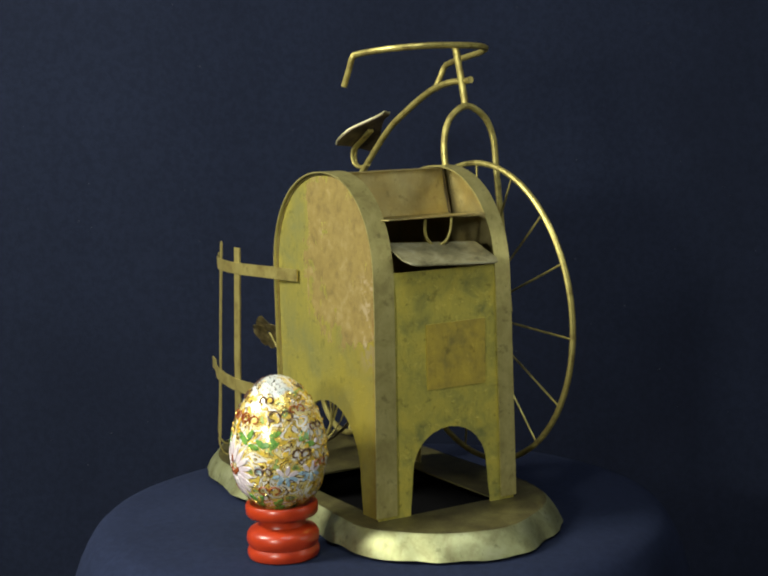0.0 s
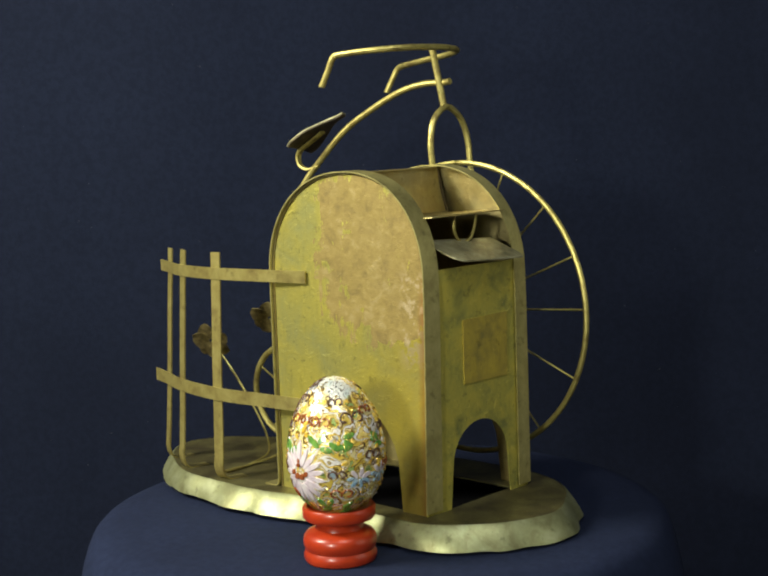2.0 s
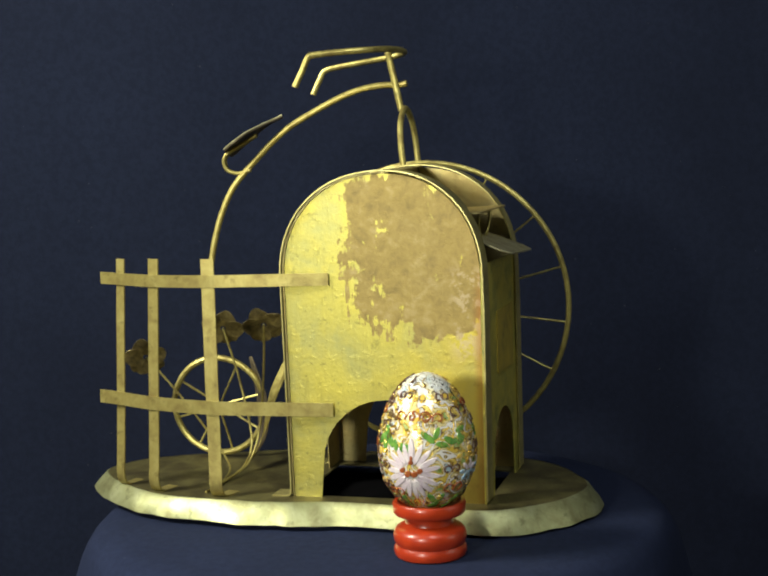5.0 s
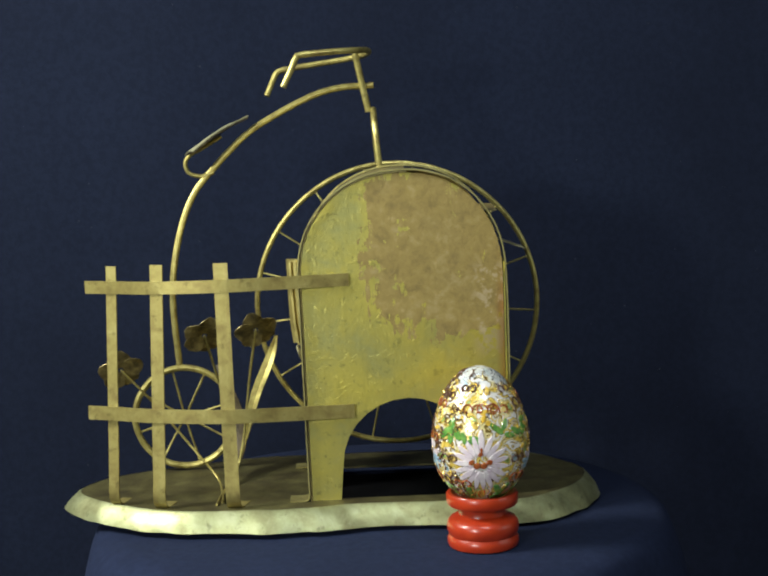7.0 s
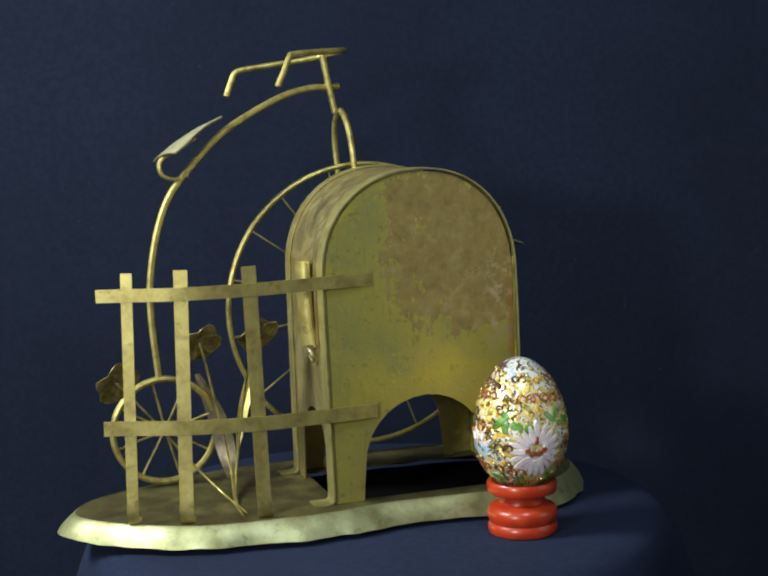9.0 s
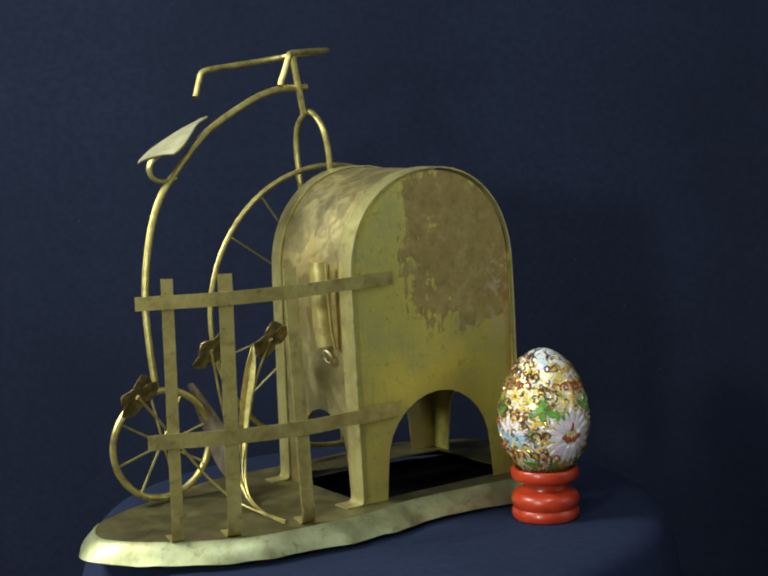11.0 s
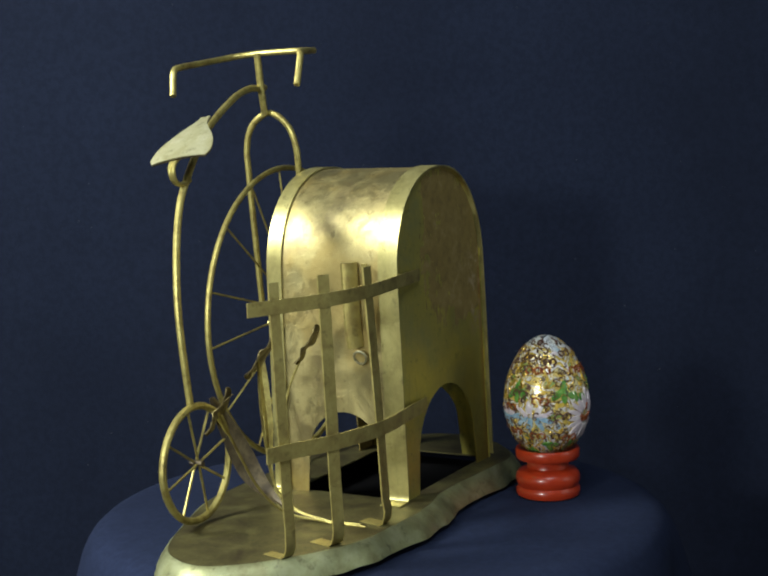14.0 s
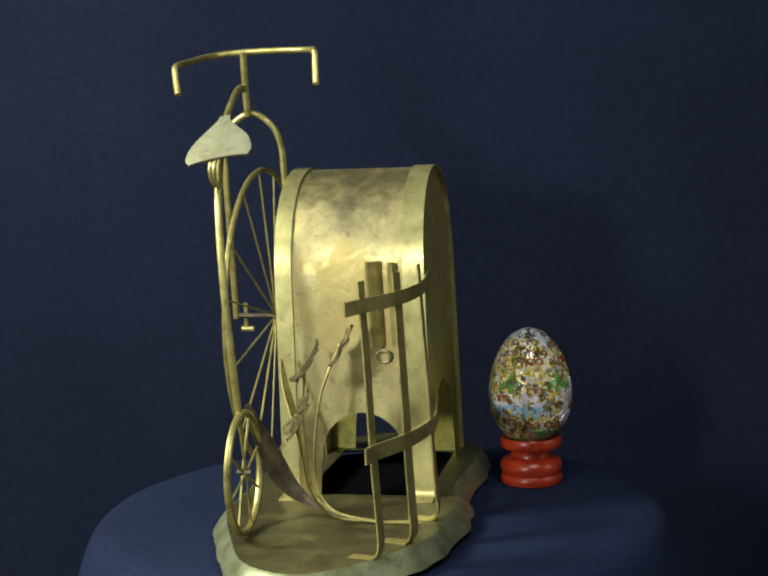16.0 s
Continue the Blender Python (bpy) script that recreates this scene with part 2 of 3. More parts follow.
EGG_GROUND = ground_enamel()
WHITE_E = enamel("lilac_white_enamel", (0.60, 0.50, 0.56), (0.76, 0.70, 0.70))
BLUE_E = enamel("pale_blue_enamel", (0.20, 0.36, 0.50), (0.45, 0.58, 0.66))
GREEN_E = enamel("green_enamel", (0.06, 0.20, 0.035), (0.19, 0.38, 0.07))
REDBROWN_E = enamel("red_brown_enamel", (0.22, 0.05, 0.015), (0.34, 0.10, 0.03))
YELLOW_E = enamel("yellow_enamel", (0.66, 0.42, 0.04), (0.75, 0.55, 0.12))
BROWN_W = plain("dark_scroll_wire", (0.09, 0.04, 0.022), 0.35, 300)


# ---- mesh helpers ----
def finish(name, bm, material, parent=None, label="", smooth=True):
    bmesh.ops.recalc_face_normals(bm, faces=bm.faces[:])
    me = bpy.data.meshes.new(name)
    bm.to_mesh(me)
    bm.free()
    me.materials.append(material)
    if smooth:
        me.shade_smooth()
        me.set_sharp_from_angle(angle=radians(35))
    ob = new(name, me)
    if parent:
        ob.parent = parent
    if label:
        ob["label"] = label
    return ob


def part(name, bm, material, parent, label="", smooth=True):
    return finish(name, bm, material, parent, label, smooth)


def V(p):
    return Vector(p) * MM


def spline(points, steps=8, closed=False):
    """A smooth curve through the points (mm)."""
    p = [Vector(q) for q in points]
    k, out = len(p), []
    for i in range(k if closed else k - 1):
        if closed:
            a, b, c, d = p[i - 1], p[i], p[(i + 1) % k], p[(i + 2) % k]
        else:
            b, c = p[i], p[i + 1]
            a = p[i - 1] if i else b * 2 - c
            d = p[i + 2] if i + 2 < k else c * 2 - b
        for s in range(steps):
            t = s / steps
            out.append(0.5 * (2 * b + (c - a) * t + (2 * a - 5 * b + 4 * c - d) * t * t + (3 * b - a - 3 * c + d) * t ** 3))
    if not closed:
        out.append(p[-1])
    return out


def tube(bm, path, radius, sides=8, closed=False, flat=1.0, taper=None):
    """A round wire along a path in mm."""
    k = len(path)
    rings, up = [], None
    for i, p in enumerate(path):
        a = path[(i + 1) % k] if closed or i + 1 < k else p
        b = path[i - 1] if closed or i else p
        d = (Vector(a) - Vector(b)).normalized()
        if up is None:
            up = d.orthogonal().normalized()
        up = (up - d * up.dot(d)).normalized()
        side = d.cross(up)
        r = radius * (taper(i / max(1, k - 1)) if taper else 1)
        rings.append([bm.verts.new(V(Vector(p) + up * r * math.cos(w) * flat + side * r * math.sin(w)))
                      for w in (2 * math.pi * j / sides for j in range(sides))])
    for i in range(k if closed else k - 1):
        r0, r1 = rings[i], rings[(i + 1) % k]
        for j in range(sides):
            bm.faces.new((r0[j], r0[(j + 1) % sides], r1[(j + 1) % sides], r1[j]))
    if not closed:
        bm.faces.new(rings[0][::-1])
        bm.faces.new(rings[-1])
    return bm


def ribbon(bm, path, across, width, thick):
    """A flat strip along a path (mm); across(i) gives the way of its width at step i."""
    rings = []
    for i, p in enumerate(path):
        p = Vector(p)
        d = (Vector(path[min(i + 1, len(path) - 1)]) - Vector(path[max(i - 1, 0)])).normalized()
        w = Vector(across(i)).normalized()
        w = (w - d * w.dot(d)).normalized()
        t = d.cross(w)
        rings.append([bm.verts.new(V(p + w * a * width / 2 + t * b * thick / 2)) for a, b in ((-1, -1), (1, -1), (1, 1), (-1, 1))])
    for r0, r1 in zip(rings, rings[1:]):
        for j in range(4):
            bm.faces.new((r0[j], r0[(j + 1) % 4], r1[(j + 1) % 4], r1[j]))
    bm.faces.new(rings[0][::-1])
    bm.faces.new(rings[-1])
    return bm


def slab(bm, outline, push):
    """A closed flat outline (mm) thickened along push (mm)."""
    low = [bm.verts.new(V(p)) for p in outline]
    high = [bm.verts.new(V(Vector(p) + Vector(push))) for p in outline]
    bm.faces.new(low)
    bm.faces.new(high[::-1])
    for i in range(len(low)):
        j = (i + 1) % len(low)
        bm.faces.new((low[i], low[j], high[j], high[i]))
    return bm


def lathe(bm, profile, sides=40, centre=(0, 0, 0)):
    c = Vector(centre)
    rings = []
    for r, z in profile:
        if r < 1e-6:
            rings.append([bm.verts.new(V(c + Vector((0, 0, z))))])
        else:
            rings.append([bm.verts.new(V(c + Vector((r * math.cos(a), r * math.sin(a), z)))) for a in (2 * math.pi * j / sides for j in range(sides))])
    for r0, r1 in zip(rings, rings[1:]):
        for j in range(sides):
            k = (j + 1) % sides
            if len(r0) == 1:
                bm.faces.new((r0[0], r1[k], r1[j]))
            elif len(r1) == 1:
                bm.faces.new((r0[j], r0[k], r1[0]))
            else:
                bm.faces.new((r0[j], r0[k], r1[k], r1[j]))
    return bm


def blob(bm, centre, radii, rings=5, sides=8):
    """A small rounded lump, such as a rivet or solder bead (mm)."""
    prof = [(math.sin(math.pi * i / rings), -math.cos(math.pi * i / rings)) for i in range(rings + 1)]
    prof[0], prof[-1] = (0, -1), (0, 1)
    start = len(bm.verts)
    lathe(bm, prof, sides)
    bm.verts.ensure_lookup_table()
    for v in bm.verts[start:]:
        v.co = Vector((v.co.x * radii[0], v.co.y * radii[1], v.co.z * radii[2])) + V(centre)
    return bm


# ---- the room ----
FLOOR_Z = -770.0


def slab_box(name, a, b, material, label):
    bm = bmesh.new()
    slab(bm, [(a[0], a[1], a[2]), (b[0], a[1], a[2]), (b[0], b[1], a[2]), (a[0], b[1], a[2])], (0, 0, b[2] - a[2]))
    return tagged(finish(name, bm, material, None, "", False), label, name.split("_")[0], kind="structure")


slab_box("floor", (-1900, -2500, FLOOR_Z - 60), (1900, 1000, FLOOR_Z), FLOOR, "plain dark floor under the covered table")
slab_box("ceiling", (-1900, -2500, 1750), (1900, 1000, 1810), WALL, "plain dim ceiling above the table")
slab_box("wall_north", (-1900, 900, FLOOR_Z), (1900, 1000, 1750), WALL, "plain wall hidden behind the dark backdrop")
slab_box("wall_south", (-1900, -2500, FLOOR_Z), (1900, -2400, 1750), WALL, "plain wall closing the dim room")
slab_box("wall_west", (-2000, -2500, FLOOR_Z), (-1900, 1000, 1750), WALL, "plain wall closing the dim room")
slab_box("wall_east", (1900, -2500, FLOOR_Z), (2000, 1000, 1750), WALL, "plain wall closing the dim room")


def backdrop():
    """A hanging cloth with soft folds, a few millimetres thick."""
    bm = bmesh.new()
    nx, nz = 90, 40
    sides = []
    for off in (0.0, 3.0):
        rows = []
        for i in range(nx + 1):
            x = -1500 + 3000 * i / nx
            rows.append([])
            for j in range(nz + 1):
                z = FLOOR_Z + 4 + 2300 * j / nz
                y = 265 + 12 * noise.noise((x / 260, z / 1500, 3.0)) + 5 * noise.noise((x / 90, z / 700, 8.0)) + off
                rows[-1].append(bm.verts.new(V((x, y, z))))
        for i in range(nx):
            for j in range(nz):
                bm.faces.new((rows[i][j], rows[i + 1][j], rows[i + 1][j + 1], rows[i][j + 1]))
        sides.append(rows)
    a, b = sides
    for i in range(nx):
        for j in (0, nz):
            bm.faces.new((a[i][j], a[i + 1][j], b[i + 1][j], b[i][j]))
    for j in range(nz):
        for i in (0, nx):
            bm.faces.new((a[i][j], a[i][j + 1], b[i][j + 1], b[i][j]))
    return tagged(finish("backdrop", bm, BACKCLOTH), "dark navy cloth backdrop hanging behind the table", "backdrop", kind="structure")


backdrop()

# ---- the covered turntable ----
CLOTH_Z = -15.0


def table_cloth():
    """Navy cloth over the round turntable: flat top, soft edge, hanging folds down to the floor."""
    bm = bmesh.new()
    sides = 180
    prof = [(0, 0), (40, 0), (90, 0), (130, 0), (157, -0.3), (165.5, -1.2), (172, -3.5), (176.5, -7.5), (179.5, -13), (182, -20), (184.5, -32), (187.5, -50),
            (190, -80), (192, -130), (192, -220), (197, -380), (202, -560), (206, FLOOR_Z - CLOTH_Z + 4)]
    rings = []
    for r, z in prof:
        if r == 0:
            rings.append([bm.verts.new(V((0, 0, CLOTH_Z)))])
            continue
        hang = min(1.0, max(0.0, (-z - 4) / 60))
        ring = []
        for j in range(sides):
            a = 2 * math.pi * j / sides
            c, s = math.cos(a), math.sin(a)
            fold = 7.0 * math.sin(9 * a + 2.2 * noise.noise((c * 1.3, s * 1.3, 0.5))) + 9.0 * noise.noise((c * 2.2, s * 2.2, z / 400))
            wob = 2.0 * noise.noise((c * 1.7, s * 1.7, 5.0)) * min(1.0, r / 150)
            rr = r + wob + hang * fold
            lift = 0.5 * noise.noise((c * r / 60, s * r / 60, 2.0)) if z > -1 and r > 140 else 0.0
            ring.append(bm.verts.new(V((rr * c, rr * s, CLOTH_Z + z + lift))))
        rings.append(ring)
    for r0, r1 in zip(rings, rings[1:]):
        for j in range(sides):
            k = (j + 1) % sides
            if len(r0) == 1:
                bm.faces.new((r0[0], r1[j], r1[k]))
            else:
                bm.faces.new((r0[j], r0[k], r1[k], r1[j]))
    ob = finish("table_cloth", bm, CLOTH)
    return tagged(ob, "dark navy cloth draped over a round turntable", "tablecloth")


CLOTH_OB = table_cloth()

# ---- the brass sculpture ----
SCULPTURE = tagged(new("brass_sculpture"), "tarnished brass sculpture of mailbox, fence and old high-wheel bicycle", "sculpture")

# base plate: flat top with a hammered skirt and an opening under the mailbox
OUTLINE = [(142, 4), (126, 43), (100, 68), (60, 79), (-10, 82), (-80, 78), (-143, 53), (-174, 36), (-189, 16), (-190.5, -3), (-176, -25), (-149, -46.5),
           (-119, -61), (-85, -65.5), (-50, -68), (-14, -63), (20, -61), (68, -62), (97, -59), (128, -33)]


def base_plate():
    edge = spline([(x, y, 0) for x, y in OUTLINE], 10, True)
    k = len(edge)
    mid = Vector((-25, 12, 0))

    def ring(bm, inset, z, rough, seed):
        out = []
        for i, p in enumerate(edge):
            d = (mid - p).normalized()
            w = noise.noise((p.x / 11, p.y / 11, seed)) * rough * 0.55 + noise.noise((p.x / 22, p.y / 22, seed * 0.15 + 4)) * rough * 1.8
            q = p + d * (inset + w)
            out.append(bm.verts.new(V((q.x, q.y, z * (1 + 0.1 * p.x / 140) + 0.8 * noise.noise((p.x / 14, p.y / 14, seed + 9)) * rough * 0.7))))
        return out
    bm = bmesh.new()
    outer = ring(bm, 10.0, 0, 0.4, 1.0)
    hole = [(-34, -39), (80, -39), (80, 36), (-34, 36)]
    inner = [bm.verts.new(V((x, y, 0))) for x, y in hole]
    edges = [bm.edges.new((outer[i], outer[(i + 1) % k])) for i in range(k)] + [bm.edges.new((inner[i], inner[(i + 1) % 4])) for i in range(4)]
    bmesh.ops.triangle_fill(bm, use_beauty=True, edges=edges)
    top = bm.faces[:]
    got = bmesh.ops.extrude_face_region(bm, geom=top)
    for v in got["geom"]:
        if isinstance(v, bmesh.types.BMVert):
            v.co.z -= 0.9 * MM
    plate = part("base_plate", bm, PLATE, SCULPTURE, "dull brown brass plate with an opening", True)
    # added slab: the deep shade below the opening, put in as black colour
    bm = bmesh.new()
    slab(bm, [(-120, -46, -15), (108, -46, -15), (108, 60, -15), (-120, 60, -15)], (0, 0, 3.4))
    part("base_lining", bm, BLACK, plate, "added black slab standing in for shade under the opening")
    bm = bmesh.new()
    rings = [ring(bm, 10.0, 0.15, 0.4, 1.0), ring(bm, 8.2, -0.9, 0.6, 1.0), ring(bm, 4.8, -4.6, 0.9, 2.0), ring(bm, 2.0, -8.2, 1.2, 3.0), ring(bm, 0.0, -12.0, 1.7, 4.0),
             ring(bm, 0.9, -12.3, 1.7, 4.0), ring(bm, 5.9, -5.0, 0.9, 2.0), ring(bm, 10.6, -1.2, 0.6, 1.0)]
    for r0, r1 in zip(rings, rings[1:]):
        for i in range(k):
            j = (i + 1) % k
            bm.faces.new((r0[i], r0[j], r1[j], r1[i]))
    part("hammered_rim", bm, RIM, plate, "bright hammered brass skirt")
    return plate


base_plate()

# mailbox
X0, X1, Y0, Y1 = -38.0, 83.5, -44.0, 47.5
XC, XR, ZS, ZR = 22.75, 60.75, 131.0, 62.0


def arch(grow=0.0, steps=28, a0=180.0, a1=0.0):
    """Points of the arched outline in the x-z plane from angle a0 to a1."""
    out = []
    for i in range(steps + 1):
        a = radians(a0 + (a1 - a0) * i / steps)
        c, s = math.cos(a), math.sin(a)
        e = 2 / 2.15
        out.append((XC + (XR + grow) * math.copysign(abs(c) ** e, c), ZS + (ZR + grow) * abs(s) ** e))
    return out


def cutout(centre, half, top, straight, steps=14):
    """Arched cut-out between two legs, from +side to -side."""
    pts = [(centre + half, 0)]
    for i in range(steps + 1):
        a = math.pi * i / steps
        pts.append((centre + (half - 2) * math.cos(a), straight + (top - straight) * math.sin(a)))
    pts.append((centre - half, 0))
    return pts


def mailbox():
    # roof and back in one bent sheet
    bm = bmesh.new()
    prof = [(XC - XR + 0.6, ZS - 6), (XC - XR + 0.6, ZS - 3)] + arch(-0.6, 24, 180, 88)
    ny = 6
    rows = [[bm.verts.new(V((x, Y0 + 1 + (Y1 - Y0 - 2) * j / ny, z))) for j in range(ny + 1)] for x, z in prof]
    for r0, r1 in zip(rows, rows[1:]):
        for j in range(ny):
            bm.faces.new((r0[j], r0[j + 1], r1[j + 1], r1[j]))
    low = [(Y0 + 1, 0)] + [(Y0 + 1 + (Y1 - Y0 - 2) * j / ny, ZS - 6) for j in range(ny + 1)] + [(Y1 - 1, 0)] + cutout(-3, 27.5, 51, 24)
    bm.faces.new([bm.verts.new(V((prof[0][0], y, z))) for y, z in low])
    bmesh.ops.remove_doubles(bm, verts=bm.verts[:], dist=1e-6)
    bmesh.ops.recalc_face_normals(bm, faces=bm.faces[:])
    bmesh.ops.solidify(bm, geom=bm.faces[:], thickness=0.7 * MM)
    body = part("mailbox", bm, SHEET, SCULPTURE, "arched brass mailbox with an open hatch")
    # side faces with legs
    for y, t, mat, lab in ((Y0 + 1.7, 0.7, FACE, "brass side with a brown stain"), (Y1 - 1.3, 0.7, SHEET, "")):
        bm = bmesh.new()
        out = [(X0 + 1.6, 0)] + arch(-1.6) + [(X1 - 1.6, 0)] + cutout(22, 41.5, 59.5, 20)
        slab(bm, [(x, y, z) for x, z in out], (0, t, 0))
        part("side_face", bm, mat, body, lab)
    # edge strips over the arch, ending in feet bent flat on the plate
    for ya, wide, foot in ((Y0 - 0.9, 13.1, 1), (Y1, 10.5, -1)):
        yc = ya + foot * wide / 2
        pts = [(X0 - 12, 0.5), (X0 - 4.0, 0.5), (X0 - 1.6, 0.9), (X0 - 0.5, 2.2), (X0 - 0.2, 5)] + [(X0 - 0.2, z) for z in (40, 90)] + arch(0.3) + [(X1 + 0.7, z) for z in (112, 100, 60, 30, 2)]
        bm = bmesh.new()
        ribbon(bm, [(x, yc, z) for x, z in pts], lambda i: (0, 1, 0), wide, 0.8)
        part("edge_strip", bm, STRIP, body, "pale brass edging strip")
    # front panel with legs
    bm = bmesh.new()
    out = [(Y0 + 1, 0), (Y0 + 1, 138), (Y1 - 1, 138), (Y1 - 1, 0)] + cutout(4, 26.5, 48, 24)
    slab(bm, [(X1 - 1.2, y, z) for y, z in out], (0.8, 0, 0))
    part("front_panel", bm, FRONT, body, "green-tinged brass front")
    bm = bmesh.new()
    slab(bm, [(X1 - 0.3, y, z) for y, z in ((-10.5, 70.5), (28.5, 70.5), (29.2, 108), (-10.8, 107.5))], (0.7, 0, 0))
    part("name_plate", bm, OCHRE, body, "thin square brass plate")
    # recess over the hatch: back wall and shelf
    bm = bmesh.new()
    path = [(22.5, 191.5), (25, 178), (29, 165.2), (31, 164.2), (55, 165.6), (80, 167.2)]
    ribbon(bm, [(x, 1.0, z) for x, z in path], lambda i: (0, 1, 0), 84, 0.7)
    for v in bm.verts:
        if v.co.x > 0.075:
            v.co.y = (1 + (v.co.y / MM - 1) * 0.78) * MM
    part("recess_sheet", bm, SHEET, body)
    bm = bmesh.new()
    ribbon(bm, [(22.0, 43.2, 192), (25.5, 43.0, 178), (29.5, 42.8, 164)], lambda i: (1, 0, 0.2), 2.2, 1.2)
    part("corner_seam", bm, DARK, body, "dark seam")
    # open hatch flap with rounded corners
    bm = bmesh.new()
    out = [(70, -30), (90.5, -30)]
    out += [(90.5 + 6.5 * math.sin(a), -23.5 - 6.5 * math.cos(a)) for a in (radians(18 * i) for i in range(1, 6))]
    out += [(90.5 + 6.5 * math.sin(a), 26.5 + 6.5 * math.cos(a)) for a in (radians(90 - 18 * i) for i in range(5))]
    out += [(90.5, 33), (70, 33)]
    slab(bm, [(x, y, 153.2 - (x - 70) * 0.38 - (y + 30) * 0.05 + 0.8 * noise.noise((x / 8, y / 12, 0))) for x, y in out], (0, 0, 0.8))
    part("hatch_flap", bm, WORN, body, "open dull brass hatch flap")
    bm = bmesh.new()
    tube(bm, spline([(72, -2.5, 166), (71.5, -2.6, 158), (72, 0.5, 152), (72.5, 5, 150.3), (73.5, 10.5, 153), (74.5, 13, 160), (75, 13.3, 166)], 6), 0.9)
    part("pull_loop", bm, WIRE, body, "bent brass wire loop")
    # rivets and solder beads
    dots = [(84, 13.4, 126), (84, 40.5, 78), (84, 41.4, 14), (84, -38.5, 145), (84, -31.1, 136), (84, -33.3, 122), (84, 42.5, 137), (84, -27, 126), (84, -36, 97),
            (84, 43, 112), (84, -35, 60), (84, 40.5, 104), (84, -24, 119), (84, -12, 117), (84, 33, 97), (84, 44, 122), (84, -30, 40), (84, 36, 128)]
    for k, p in enumerate(dots):
        bm = bmesh.new()
        r = 1.1 + 0.5 * ((k * 7) % 5) / 5
        blob(bm, (p[0] + (0.8 if p[1] < -30 or p[1] > 36 else -0.2), p[1], p[2]), (0.9 * MM, r * MM, r * MM))
        part("rivet", bm, WIRE if k % 3 else DARK, body)
    rnd = random.Random(11)
    for k in range(46):
        y = rnd.choice((Y0 + 0.8, Y0 + 11.5, Y1 - 0.8, Y1 - 9.5, rnd.uniform(Y0 + 13, Y1 - 12)))
        z = rnd.uniform(8, 136)
        if Y0 + 12 < y < Y1 - 10 and z < 58:
            continue
        bm = bmesh.new()
        r = rnd.uniform(0.4, 0.85)
        blob(bm, (X1 + 0.3, y + rnd.uniform(-0.5, 0.5), z), (0.5 * MM, r * MM, r * 1.2 * MM), 4, 6)
        part("solder_fleck", bm, SADDLE if k % 3 else DARK, body)
    # pair of half-round slats with a ring, soldered to the back
    bm = bmesh.new()
    tube(bm, spline([(X0 - 4.6, -14.5, 141), (X0 - 4.4, -14.7, 120), (X0 - 3.9, -15, 103), (X0 - 2.6, -15.5, 91)], 3), 5.2, 12, flat=0.5)
    part("back_slat", bm, SLAT, body, "half-round brass slat")
    bm = bmesh.new()
    ribbon(bm, [(X0 - 5.0, -25.5, 140.5), (X0 - 4.6, -25.5, 120), (X0 - 3.8, -25.8, 103), (X0 - 2.0, -26, 91)], lambda i: (0.35, 1, 0), 3.6, 1.2)
    part("back_slat", bm, SLAT, body)
    bm = bmesh.new()
    tube(bm, [(X0 - 3 - 1.2 * math.sin(a), -18.3 + 4.2 * math.cos(a), 85 + 3.8 * math.sin(a)) for a in (2 * math.pi * i / 14 for i in range(14))], 0.8, 6, True)
    part("back_ring", bm, WORN, body)
    # the box is out of square: its sides lean together towards the top
    for ob in [body] + list(body.children):
        for v in ob.data.vertices:
            x, y, z = v.co / MM
            near = min(1.0, max(0.0, (Y1 - y) / (Y1 - Y0)))
            front = min(1.0, max(0.0, (x - X0) / (X1 - X0)))
            v.co.y += (near * (2.2 + 1.8 * front) * z / 150 - (1 - near) * (0.3 + 0.3 * z / 150)) * MM
            v.co.x += (1 - near) * 1.2 * front * MM
            v.co.x -= near * (2.5 * max(0.0, 2 * front - 1) + 2.0 * max(0.0, 1 - 2 * front) * z / 150) * MM
    return body


mailbox()

# bicycle
HUB = Vector((20.3, 69.0, 101.0))
WHEEL_HEADING = 0.6


def wheel(name, centre, radius, wire, spokes, heading, label, hub_half):
    """A wire wheel standing in the vertical plane turned by heading degrees."""
    c = Vector((0, 0, 0))
    u = Vector((math.cos(radians(heading)), math.sin(radians(heading)), 0))
    w = Vector((-u.y, u.x, 0))
    at = lambda a, r: c + u * r * math.cos(a) + Vector((0, 0, 1)) * r * math.sin(a)
    bm = bmesh.new()
    tube(bm, [at(2 * math.pi * i / 72, radius + 0.5 * noise.noise((i / 9, radius, 0))) for i in range(72)], wire, 8, True)
    rim = part(name, bm, WIRE, SCULPTURE, label)
    rim.location = V(centre)
    for i, deg in enumerate(spokes):
        a = radians(deg)
        bm = bmesh.new()
        side = hub_half * (1 if i % 2 and hub_half < 10 else -1)
        tube(bm, [at(a, 2.0) + w * side * 0.25, at(a + 0.02, radius + 1.5)], wire * 0.36, 5)
        part("spoke", bm, WIRE, rim)
    bm = bmesh.new()
    tube(bm, [c - w * hub_half, c + w * hub_half], wire * 0.9, 8)
    blob(bm, c - w * (hub_half * 0.25), (3.6 * MM, 3.6 * MM, 3.6 * MM))
    part("hub", bm, DARK, rim, "dark wheel hub")
    return rim


